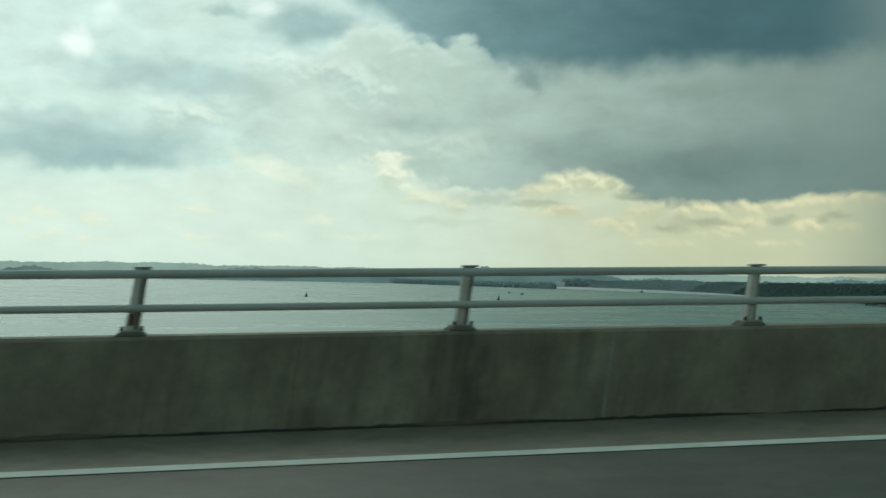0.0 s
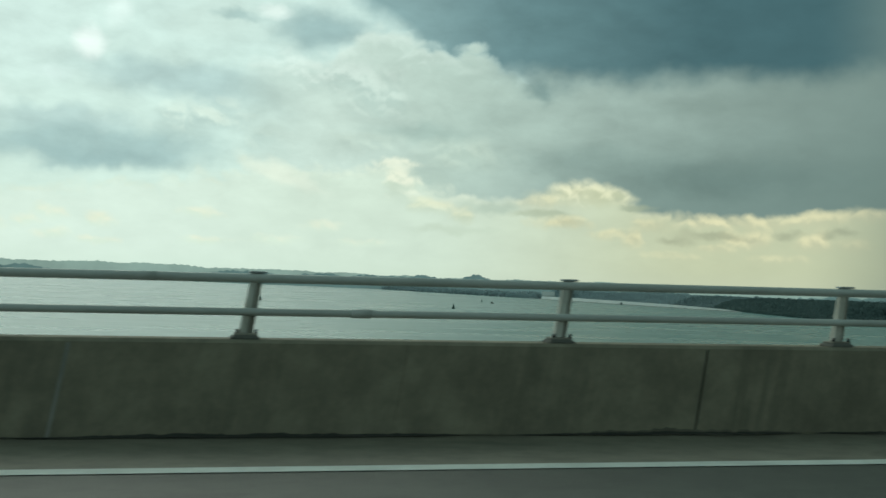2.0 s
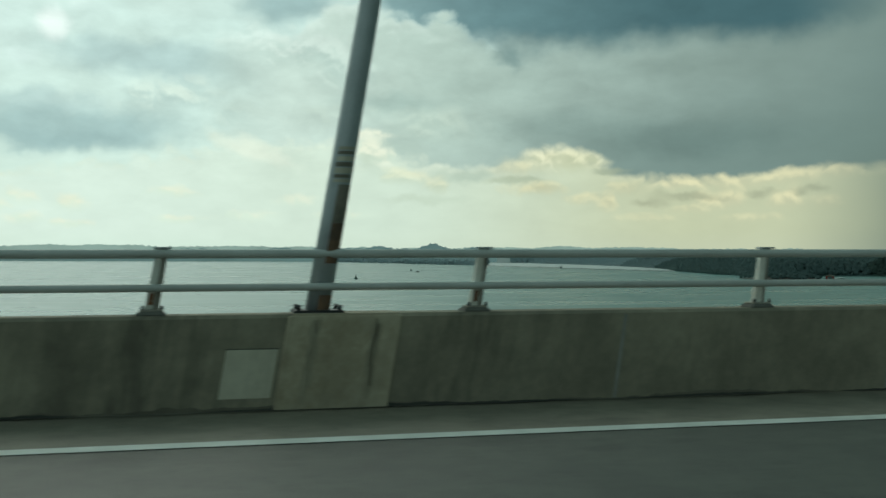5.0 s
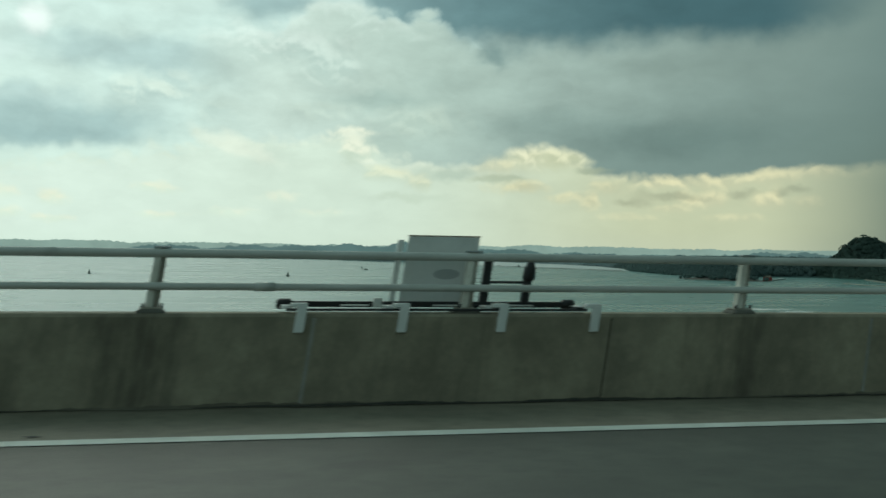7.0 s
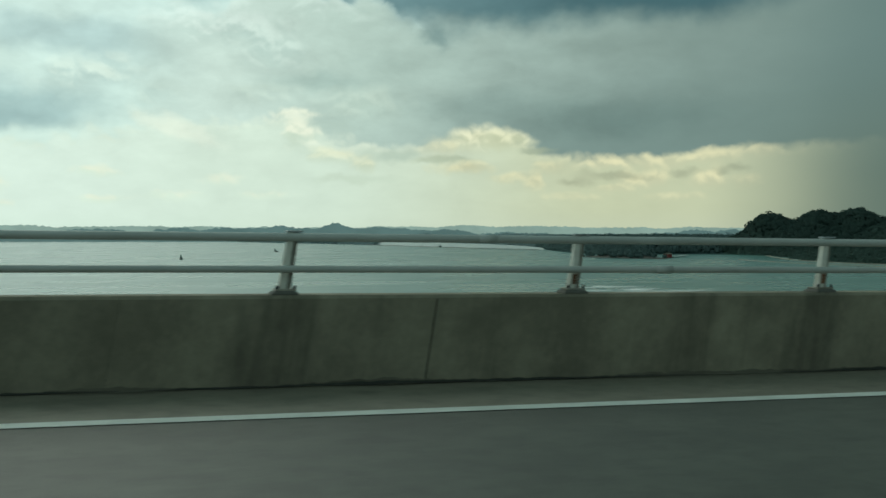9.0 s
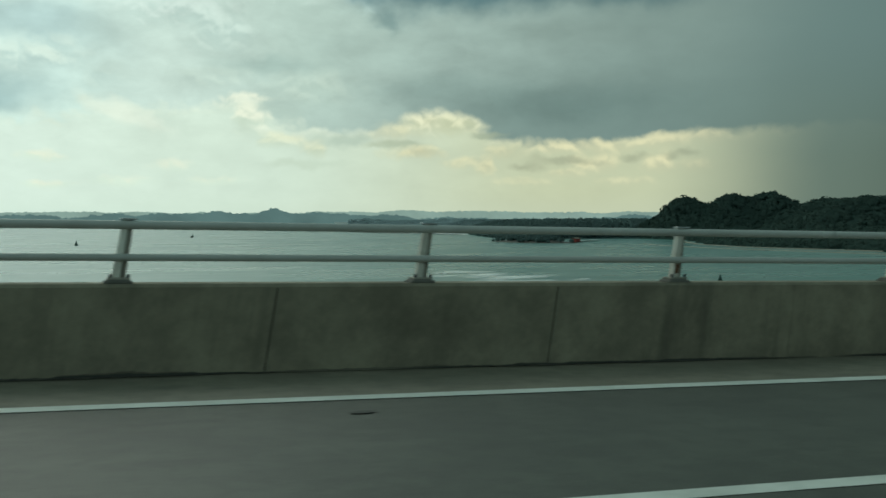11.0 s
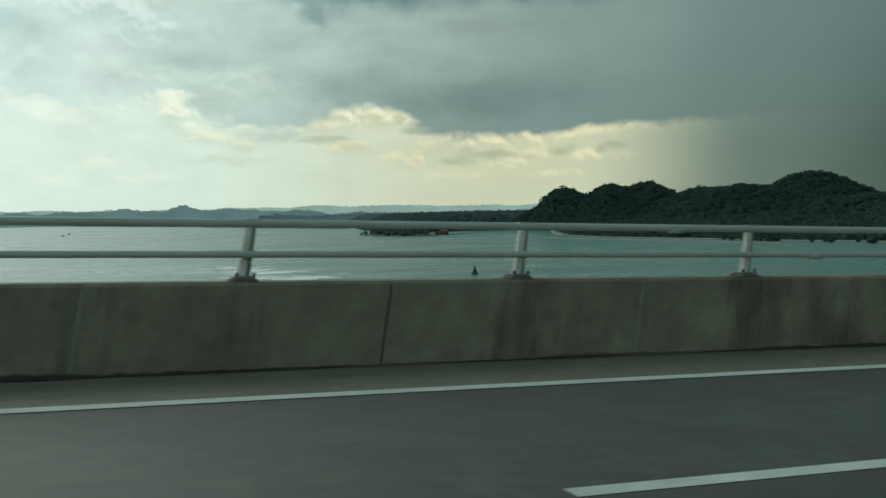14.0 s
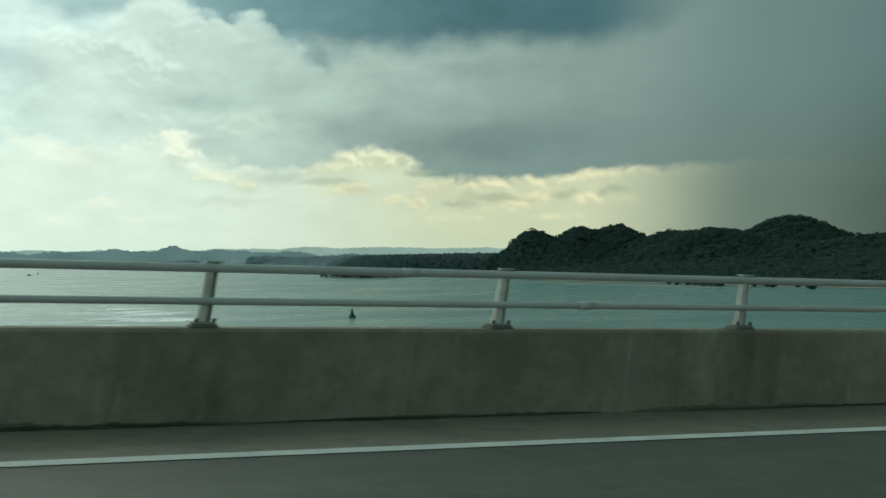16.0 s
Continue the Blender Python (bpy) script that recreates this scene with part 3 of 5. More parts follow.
def panel(s0, s1):
    length = round(s1 - s0 - 0.003, 3)
    if length not in panel_meshes:
        bm = prism(bmesh.new(), PROFILE, -length / 2, length / 2)
        panel_meshes[length] = mesh_of("panel", bm, CONCRETE)
    return part("panel", panel_meshes[length], None, parapet, m=frame_at((s0 + s1) / 2))


cuts_a = [PH_A + STEP * (k + 0.5) for k in range(-20, 9)] + [JOINTS[0] - 0.5]
cuts_b = [JOINTS[0] + 0.5] + [PH_B + STEP * (k + 0.5) for k in range(10, 128)] + [JOINTS[1] - 0.5]
cuts_c = [JOINTS[1] + 0.5, 368.95] + [PH_C + STEP * (k + 0.5) for k in range(129, 176)]
random.seed(4)
for cuts in (cuts_a, cuts_b, cuts_c):
    for s0, s1 in zip(cuts, cuts[1:]):
        panel(s0, s1)
for a, b in ((cuts_a[0], cuts_a[-1]), (cuts_b[0], cuts_b[-1]), (cuts_c[0], cuts_c[-1])):
    bm = bmesh.new()
    n = int((b - a) / 6) + 1
    ring = [(-FACE + 0.018, -0.4), (-FACE + 0.018, WALL_Z - 0.05), (-FACE + 0.05, WALL_Z - 0.018), (0.19, WALL_Z - 0.018), (0.22, -0.4)]
    rows = [[bm.verts.new(at(a + 0.02 + (b - a - 0.04) * i / n, o, z)) for o, z in ring] for i in range(n + 1)]
    for r0, r1 in zip(rows, rows[1:]):
        for i in range(len(ring) - 1):
            bm.faces.new((r0[i], r1[i], r1[i + 1], r0[i + 1]))
    part("core", bm, CORE, parapet, "dark joint filler behind the panels")
# joints that are pointed with pale sealant, and those that gape dark; the rest are closed
PALE_JOINTS = {"a": (1, 4, 5), "b": (19, 58, 59, 60, 65, 68, 70, 72, 77, 79, 112, 114, 115, 121, 124, 125, 127), "c": (131, 133, 137, 141, 146, 148, 149, 150, 151)}
DARK_JOINTS = {"a": (6,), "b": (11, 16, 21, 25, 26, 29, 30, 31, 69, 73, 74, 101, 105, 106, 109, 111, 118, 119, 120), "c": (132, 136, 138, 140, 144)}
SEEN = {"a": range(0, 9), "b": [*range(10, 37), *range(58, 80), *range(100, 128)], "c": range(129, 152)}
LEAN = [(-FACE - 0.016, 0.0), (-FACE - 0.004, WALL_Z - 0.04), (-FACE + 0.02, WALL_Z - 0.04), (-FACE + 0.02, 0.0)]
seal_mesh = mesh_of("joint_seal", prism(bmesh.new(), LEAN, -0.02, 0.02), SEAL)
gape_mesh = mesh_of("open_joint", prism(bmesh.new(), LEAN, -0.008, 0.008), DARK_SEAL)
for key, phase, numbers in (("a", PH_A, range(-19, 9)), ("b", PH_B, range(10, 128)), ("c", PH_C, range(129, 175))):
    for k in numbers:
        pale, dark = (k in PALE_JOINTS[key], k in DARK_JOINTS[key]) if k in SEEN[key] else (random.random() < 0.4, random.random() < 0.25)
        m = frame_at(phase + STEP * (k + 0.5))
        if pale:
            part("joint_seal", seal_mesh, None, parapet, "pale sealant in a panel joint", m=m @ Matrix.Diagonal((random.uniform(0.6, 1.0), 1, 1, 1)))
        elif dark:
            part("open_joint", gape_mesh, None, parapet, "dark open panel joint", m=m @ Matrix.Diagonal((random.uniform(0.6, 1.2), 1, 1, 1)))

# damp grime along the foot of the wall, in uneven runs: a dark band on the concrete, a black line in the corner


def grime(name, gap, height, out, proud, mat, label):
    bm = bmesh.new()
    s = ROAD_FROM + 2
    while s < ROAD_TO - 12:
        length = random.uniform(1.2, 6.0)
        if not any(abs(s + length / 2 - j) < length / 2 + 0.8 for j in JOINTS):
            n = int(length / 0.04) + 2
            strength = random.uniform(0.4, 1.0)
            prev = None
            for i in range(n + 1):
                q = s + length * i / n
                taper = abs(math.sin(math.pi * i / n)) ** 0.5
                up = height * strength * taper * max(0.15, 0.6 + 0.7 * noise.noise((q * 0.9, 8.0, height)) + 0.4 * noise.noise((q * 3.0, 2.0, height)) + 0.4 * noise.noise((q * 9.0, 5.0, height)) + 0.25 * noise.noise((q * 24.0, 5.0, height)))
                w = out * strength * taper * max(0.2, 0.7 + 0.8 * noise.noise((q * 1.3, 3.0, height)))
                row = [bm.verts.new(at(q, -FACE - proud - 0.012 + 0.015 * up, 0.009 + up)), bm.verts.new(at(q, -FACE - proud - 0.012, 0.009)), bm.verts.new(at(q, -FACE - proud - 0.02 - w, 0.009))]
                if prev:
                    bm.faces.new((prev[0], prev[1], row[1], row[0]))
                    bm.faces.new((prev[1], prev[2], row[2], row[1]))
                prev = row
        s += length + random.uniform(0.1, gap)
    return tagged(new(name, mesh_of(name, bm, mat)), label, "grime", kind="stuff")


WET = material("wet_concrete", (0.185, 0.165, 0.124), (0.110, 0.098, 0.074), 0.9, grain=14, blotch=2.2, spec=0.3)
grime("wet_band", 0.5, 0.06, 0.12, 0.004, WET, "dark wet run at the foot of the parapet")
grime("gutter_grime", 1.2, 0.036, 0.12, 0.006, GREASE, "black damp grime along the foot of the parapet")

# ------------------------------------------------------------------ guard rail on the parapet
# stained steel with the web's shade in its colour; base plates share it
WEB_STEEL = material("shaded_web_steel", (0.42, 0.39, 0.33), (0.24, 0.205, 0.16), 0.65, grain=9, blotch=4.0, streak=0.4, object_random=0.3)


def tapered(x0, x1, y0, y1, mat, name):
    """An upright bar between pad and top rail, a little slimmer above."""
    bm = bmesh.new()
    lo = [bm.verts.new((x, y, WALL_Z + 0.05)) for x, y in ((x0, y0), (x1, y0), (x1, y1), (x0, y1))]
    hi = [bm.verts.new((x * 0.84, y * 0.8, RAIL_Z + 0.045)) for x, y in ((x0, y0), (x1, y0), (x1, y1), (x0, y1))]
    bm.faces.new(list(reversed(lo)))
    bm.faces.new(hi)
    for i in range(4):
        bm.faces.new((lo[i], lo[(i + 1) % 4], hi[(i + 1) % 4], hi[i]))
    bmesh.ops.bevel(bm, geom=bm.edges[:], offset=0.005, segments=1, affect="EDGES")
    return mesh_of(name, bm, mat)


def pad_shape():
    bm = bmesh.new()
    lo = [bm.verts.new((x, y, WALL_Z - 0.004)) for x, y in ((-0.135, -0.13), (0.135, -0.13), (0.135, 0.135), (-0.135, 0.135))]
    hi = [bm.verts.new((x, y, WALL_Z + 0.038)) for x, y in ((-0.105, -0.10), (0.105, -0.10), (0.105, 0.11), (-0.105, 0.11))]
    bm.faces.new(list(reversed(lo)))
    bm.faces.new(hi)
    for i in range(4):
        bm.faces.new((lo[i], lo[(i + 1) % 4], hi[(i + 1) % 4], hi[i]))
    bmesh.ops.bevel(bm, geom=bm.edges[:], offset=0.014, segments=2, affect="EDGES")
    return mesh_of("base_pad", bm, PAD)


# a channel: pale flange on one side; on the other a set-back stained web, its shade painted in
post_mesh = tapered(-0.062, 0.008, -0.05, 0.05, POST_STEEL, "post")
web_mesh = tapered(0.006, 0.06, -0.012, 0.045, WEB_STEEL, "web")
pad_mesh = pad_shape()
foot_mesh = mesh_of("base_plate", box(bmesh.new(), -0.1, 0.1, -0.085, 0.085, WALL_Z + 0.036, WALL_Z + 0.052, 0.004), WEB_STEEL)
nut_mesh = mesh_of("nut", tube(bmesh.new(), [(0, 0, 0), (0, 0, 0.035)], [0.016, 0.014], 6), BLACK_STEEL)
cap_mesh = mesh_of("cap", box(bmesh.new(), -0.075, 0.075, -0.05, 0.05, RAIL_Z + 0.044, RAIL_Z + 0.062, 0.005), GALV)
rust_mesh = mesh_of("rust_patch", box(bmesh.new(), -0.04, 0.0, -0.0555, -0.048, WALL_Z + 0.09, WALL_Z + 0.19, 0.003), RUST)
sleeve_mesh = mesh_of("sleeve", tube(bmesh.new(), [(-0.09, 0, 0), (0.09, 0, 0)], [0.041, 0.041], 14), RAIL_STEEL)


def guard_rail(posts, s0, s1, lift):
    g = thing("guard_rail", Matrix.Identity(4), "two-bar grey tubular steel guard rail on the parapet", "railing", "guard rails of the bridge")
    for name, z, r in (("top_rail", RAIL_Z, 0.04), ("lower_rail", LOW_RAIL_Z, 0.034)):
        n = max(2, int((s1 - s0) / STEP))
        pts = [at(s0 + (s1 - s0) * i / n, -0.062 if name == "lower_rail" else -0.03, z + lift * max(0.0, 1 - (s1 - s0) * i / n / 30)) for i in range(n + 1)]
        part(name, tube(bmesh.new(), pts, [r] * (n + 1), 14), RAIL_STEEL, g)
    for i, s in enumerate(posts):
        m = frame_at(s)
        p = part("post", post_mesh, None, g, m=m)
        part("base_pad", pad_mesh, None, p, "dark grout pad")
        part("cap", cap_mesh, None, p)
        part("web", web_mesh, None, p, "brown-stained web with its shade painted in")
        part("base_plate", foot_mesh, None, p)
        for x in (-0.08, 0.08):
            part("nut", nut_mesh, None, p, m=Matrix.Translation((x, -0.065, WALL_Z + 0.05)))
        if random.random() < 0.3:
            part("rust_patch", rust_mesh, None, p, "rust bleeding from the post foot")
        if i % 4 == 2:
            part("sleeve", sleeve_mesh, None, g, "pipe sleeve", m=frame_at(s + 0.95, -0.062, LOW_RAIL_Z))
        if i % 4 == 1:
            part("sleeve", sleeve_mesh, None, g, "pipe sleeve", m=frame_at(s + 1.9, -0.03, RAIL_Z))
    return g


guard_rail([PH_A + STEP * k for k in range(-19, 10)], -55.0, JOINTS[0] + 0.22, 0.0)
guard_rail([PH_B + STEP * k for k in range(10, 129)], JOINTS[0] + 0.26, JOINTS[1] + 0.10, 0.0)
guard_rail([368.0] + [PH_C + STEP * k for k in range(129, 175)], JOINTS[1] + 0.16, 503.0, 0.035)

# ------------------------------------------------------------------ expansion joints
def expansion_joint(s, wet):
    m = frame_at(s)
    skew = Matrix.Identity(4)
    skew[0][1] = -0.045
    j = thing("expansion_joint", m, "steel finger expansion joint with black rubber seals between pale concrete nosings" if not wet else "wet grey steel expansion joint with oil spots between concrete nosings", "expansion joint", "expansion joints of the bridge")
    for x0, x1 in ((-0.92, -0.47), (0.5, 1.02)):
        part("nosing", boxed(x0, x1, -18.0, -FACE - 0.03, -0.45, 0.0045, bevel=0.003), NOSING, j, "pale concrete nosing strip").data.transform(skew)
    part("tray", boxed(-0.47, 0.5, -18.0, -FACE - 0.03, -0.45, -0.03), RUBBER, j).data.transform(skew)
    for x, w in ((-0.41, 0.06), (-0.13, 0.04), (0.12, 0.04), (0.42, 0.06)) if not wet else ((-0.40, 0.07), (-0.18, 0.022), (0.20, 0.022), (0.41, 0.075)):
        part("rubber_seal", boxed(x - w, x + w, -17.9, -FACE - 0.03, -0.03, 0.012, bevel=0.012), RUBBER, j, "black rubber seal").data.transform(skew)
    for x0, x1 in (((-0.35, -0.17), (-0.09, 0.08), (0.16, 0.36)) if not wet else ((-0.33, -0.202), (-0.158, 0.178), (0.222, 0.335))):
        part("steel_plate", boxed(x0, x1, -17.9, -FACE - 0.03, -0.03, 0.006, bevel=0.004), WORN_PLATE if wet else JOINT_BLACK, j).data.transform(skew)
    tooth = mesh_of("tooth", box(bmesh.new(), -0.035, 0.035, -0.03, 0.03, -0.02, 0.020, 0.004), PLATE if wet else JOINT_BLACK)
    for side in (-0.40, 0.41):
        for i in range(56):
            part("tooth", tooth, None, j, m=Matrix.Translation((side + 0.045 * (0.6 + i * 0.14), -0.6 - i * 0.14, 0.0)))
    # the gap in the wall: sliding plate above, black bracket below
    part("sliding_plate", boxed(-0.30, 0.47, -FACE - 0.004, 0.2, 0.27, WALL_Z - 0.02, bevel=0.01), RUSTY_CONCRETE, j, "rust-streaked sliding cover plate")
    part("back_plate", boxed(-0.5, 0.5, -FACE + 0.03, 0.22, -0.4, WALL_Z - 0.04), PALE_CONCRETE, j)
    bm = box(bmesh.new(), -0.5, 0.5, -FACE - 0.045, -FACE + 0.02, 0.235, 0.262)
    for x0, x1, top in ((-0.5, -0.37, 0.275), (-0.20, -0.165, 0.24), (0.165, 0.20, 0.24), (0.36, 0.5, 0.285)):
        box(bm, x0, x1, -FACE - 0.05, -FACE + 0.02, -0.02, top)
    part("bracket", bm, JOINT_BLACK, j, "black steel joint bracket")
    if wet:
        for y in (-3.1, -6.2):
            part("plate_seam", boxed(-0.33, 0.335, y - 0.012, y + 0.012, -0.02, 0.0085), RUBBER, j, "dark seam across the plates").data.transform(skew)
        for x, y, r in ((0.02, -1.5, 0.16), (0.06, -2.1, 0.13)):
            bm = bmesh.new()
            bmesh.ops.create_circle(bm, cap_ends=True, segments=18, radius=r, matrix=Matrix.Translation((x, y, 0.0075)) @ Matrix.Diagonal((1, 0.6, 1, 1)))
            part("oil_spot", bm, GREASE, j, "black oil spot")


expansion_joint(JOINTS[0], True)
expansion_joint(JOINTS[1], False)

# ------------------------------------------------------------------ lamp posts
LAMPS = [(-13.2, -1), (25.12, -1), (64.6, 1), (102.8, -1), (141.0, -1), (179.18, 1), (217.5, -1), (255.6, 1), (293.68, -1), (332.02, 1), (369.94, -1), (409.06, 1), (447.1, -1)]


def lamp_post(s, side):
    lamp = thing("lamp_post", frame_at(s, 0.05, WALL_Z), "tall tapered grey galvanised lamp post standing on the parapet", "lamp post", "lamp posts along the bridge")
    lamp.matrix_world = Matrix.Translation(at(s, 0.05, WALL_Z))
    n = 10
    part("pole", tube(bmesh.new(), [(0, 0, 0.03 + 8.6 * i / n) for i in range(n + 1)], [0.112 - 0.045 * i / n for i in range(n + 1)], 20), GALV, lamp)
    part("base_plate", boxed(-0.22, 0.22, -0.17, 0.17, -0.002, 0.03, bevel=0.006), BLACK_STEEL, lamp, "dark base plate")
    bolt = mesh_of("bolt", tube(bmesh.new(), [(0, 0, 0.03), (0, 0, 0.075)], [0.02, 0.018], 8), BLACK_STEEL)
    for x, y in ((-0.18, -0.13), (0.18, -0.13), (0.18, 0.13), (-0.18, 0.13)):
        part("bolt", bolt, None, lamp, m=Matrix.Translation((x, y, 0)))
    # peeling stickers and a grimy band low on the pole, set just off its skin
    for z0, z1, mat, name in ((0.03, 0.16, POLE_RUST, "grimy_band"), (0.44, 0.80, POLE_RUST, "grimy_band"), (0.802, 1.14, POLE_GRIME, "grimy_band"), (1.16, 1.19, COVER, "sticker"), (1.20, 1.23, POLE_GRIME, "sticker"), (1.24, 1.29, COVER, "sticker"), (1.30, 1.34, POLE_GRIME, "sticker"), (1.35, 1.39, COVER, "sticker"), (1.41, 1.44, POLE_GRIME, "sticker"), (1.45, 1.48, COVER, "sticker")):
        if name == "grimy_band" and (s > 360 or s < 30):
            continue
        bm = bmesh.new()
        a0, a1 = (-2.3, -0.75) if name == "sticker" else (-1.75, -0.35)
        k = 10
        cols = []
        for i in range(k + 1):
            a = a0 + (a1 - a0) * i / k
            cols.append([bm.verts.new(((0.1145 - 0.0052 * z) * math.cos(a), (0.1145 - 0.0052 * z) * math.sin(a), z)) for z in (z0, z1)])
        for c0, c1 in zip(cols, cols[1:]):
            bm.faces.new((c0[0], c1[0], c1[1], c0[1]))
        part(name, bm, mat, lamp, "weathered pole sticker" if name == "sticker" else "brown grimy band")
    return lamp


RUN_RUST = material("rusty_water_run", (0.44, 0.325, 0.205), (0.28, 0.215, 0.140), 0.95, grain=20, blotch=6, spec=0.2)
for s, side in LAMPS:
    lamp_post(s, side)
    x0, x1 = (-0.26, 0.74) if side < 0 else (-0.27, 1.14 if abs(s - 409.06) < 1 else 1.05)
    near_joint = abs(s - 25.1) < 1
    stained, streaked = abs(s - 409.06) < 1, abs(s - 102.8) < 1
    if near_joint:
        x0, x1 = -0.95, 0.1
    block = thing("lamp_plinth", frame_at(s), "grey concrete plinth with rusty runs under a lamp post" if stained or streaked else "pale tan streaked concrete plinth patch under a lamp post", "plinth", "lamp plinths")
    part("block", box(bmesh.new(), x0, x1, -FACE - 0.030, -FACE + 0.01, -0.05, WALL_Z - 0.012, 0.012), CONCRETE if stained or streaked else PALE_CONCRETE, block)
    part("cap", box(bmesh.new(), x0 + 0.04, x1 - 0.04, -FACE - 0.018, 0.19, WALL_Z - 0.02, WALL_Z + 0.006, 0.004), PALE_CONCRETE, block)
    runs = [(random.uniform(x0 + 0.06, x1 - 0.06), WALL_Z - random.uniform(0.03, 0.1), random.uniform(0.03, 0.45), random.uniform(0.012, 0.05), BROWN_STAIN) for i in range(4)]
    if stained:
        runs = [(-0.21, WALL_Z - 0.02, 0.02, 0.05, BROWN_STAIN), (-0.12, WALL_Z - 0.02, 0.02, 0.12, RUN_RUST), (0.005, WALL_Z - 0.03, 0.04, 0.013, DARK_SEAL), (0.40, WALL_Z - 0.05, 0.2, 0.04, BROWN_STAIN), (0.56, WALL_Z - 0.03, 0.30, 0.07, RUN_RUST), (0.80, WALL_Z - 0.03, 0.56, 0.06, BROWN_STAIN)]
    elif streaked:
        runs = [(0.34, WALL_Z - 0.02, 0.03, 0.20, RUN_RUST), (0.56, WALL_Z - 0.03, 0.08, 0.03, BROWN_STAIN)]
    for xs, top, low, half_width, stain in runs:
        # water runs with ragged sides
        bm, prev = bmesh.new(), None
        half_width = random.uniform(0.012, 0.05)
        for k in range(15):
            z = top + (low - top) * k / 14
            w = half_width * (0.55 + 0.9 * noise.noise((z * 9, xs * 13, s))) + 0.003
            mid = xs + 0.025 * noise.noise((z * 4, s, xs))
            row = [bm.verts.new((mid - w, -FACE - 0.0335, z)), bm.verts.new((mid + w, -FACE - 0.0335, z))]
            if prev:
                bm.faces.new((prev[0], row[0], row[1], prev[1]))
            prev = row
        part("water_run", bm, stain, block, "brown water run")
    shift = -0.15 if abs(s - 179.18) < 1 else 0.09 if stained else 0.0
    c0, c1 = ((-0.74, -0.30) if side < 0 else (0.56 + shift, 1.0 + shift)) if not near_joint else (-0.82, -0.4)
    hatch = thing("access_hatch", frame_at(s), "pale square access cover set in the parapet", "access cover", "lamp access covers")
    face = -FACE - (0.031 if (side > 0 or near_joint) else 0.001)
    part("cover", boxed(c0, c1, face - 0.012, face + 0.01, 0.11, 0.53, bevel=0.006), PALE_CONCRETE if near_joint else COVER, hatch)
    part("frame", boxed(c0 - 0.01, c1 + 0.01, face - 0.003, face + 0.01, 0.085, 0.542, bevel=0.003), POLE_GRIME if near_joint else BLACK_STEEL, hatch, "dark gap round the cover")
hatch = thing("access_hatch", frame_at(69.4), "grey-green square access cover set in the parapet", "access cover", "lamp access covers")
part("cover", boxed(-0.26, 0.26, -FACE - 0.012, -FACE + 0.01, 0.11, 0.5, bevel=0.006), material("green_grey_cover", (0.33, 0.35, 0.285), (0.26, 0.28, 0.225), 0.7, grain=12), hatch)
part("frame", boxed(-0.29, 0.29, -FACE - 0.004, -FACE + 0.01, 0.09, 0.53, bevel=0.003), BLACK_STEEL, hatch, "dark gap round the cover")

for q in (69.06, 70.06):
    stub = thing("anchor_stub", frame_at(q, 0.02, WALL_Z), "short grey steel anchor stub bolted on the parapet", "anchor", "anchor stubs")
    part("plate", boxed(-0.05, 0.05, -0.05, 0.05, -0.002, 0.014, bevel=0.003), GALV, stub)
    part("bolt", tube(bmesh.new(), [(0, 0, 0.012), (0, 0, 0.055), (0, 0, 0.06)], [0.024, 0.022, 0.016], 10), GALV, stub)


# ------------------------------------------------------------------ signs
def text_mesh(body, size, mat, extrude=0.002):
    cu = bpy.data.curves.new("lettering", "FONT")
    cu.body, cu.size, cu.extrude, cu.align_x, cu.align_y = body, size, extrude, "CENTER", "CENTER"
    ob = bpy.data.objects.new("lettering", cu)
    scene.collection.objects.link(ob)
    me = bpy.data.meshes.new_from_object(ob.evaluated_get(bpy.context.evaluated_depsgraph_get()))
    bpy.data.objects.remove(ob)
    me.materials.clear()
    me.materials.append(mat)
    return me


def disc(radius, y0, y1, inner=0.0, segments=48):
    """A round plate facing -y."""
    bm = bmesh.new()
    rings = []
    for r in ((radius, inner) if inner else (radius,)):
        for y in (y0, y1):
            rings.append([bm.verts.new((r * math.cos(a), y, r * math.sin(a))) for a in (2 * math.pi * i / segments for i in range(segments))])
    if inner:
        o0, o1, i0, i1 = rings
        for i in range(segments):
            j = (i + 1) % segments
            bm.faces.new((o0[i], o0[j], i0[j], i0[i]))
            bm.faces.new((o1[j], o1[i], i1[i], i1[j]))
            bm.faces.new((o0[j], o0[i], o1[i], o1[j]))
            bm.faces.new((i0[i], i0[j], i1[j], i1[i]))
    else:
        bm.faces.new(rings[0])
        bm.faces.new(list(reversed(rings[1])))
        for i in range(segments):
            j = (i + 1) % segments
            bm.faces.new((rings[0][j], rings[0][i], rings[1][i], rings[1][j]))
    bmesh.ops.recalc_face_normals(bm, faces=bm.faces)
    return bm


FLAT = pose(0, 0, 0, 90, 0, 0)
sign = thing("road_sign", Matrix.Translation(at(27.35, 0.1, WALL_Z)) @ Matrix.Rotation(radians(-80), 4, "Z"), "round red-ringed speed sign over a green telephone sign", "road sign")
part("pole", tube(bmesh.new(), [(0, 0.05, 0.0), (0, 0.05, 2.8)], [0.034, 0.034], 14), PLATE, sign)
part("foot", boxed(-0.14, 0.14, -0.06, 0.14, -0.003, 0.02, bevel=0.004), GALV, sign)
speed = part("speed_disc", disc(0.345, 0.0, 0.012), WHITE_PAINT, sign, "white disc", m=Matrix.Translation((0.03, 0, 2.47)))
part("red_ring", disc(0.353, -0.006, 0.0, 0.24), RED_PAINT, speed, "red ring")
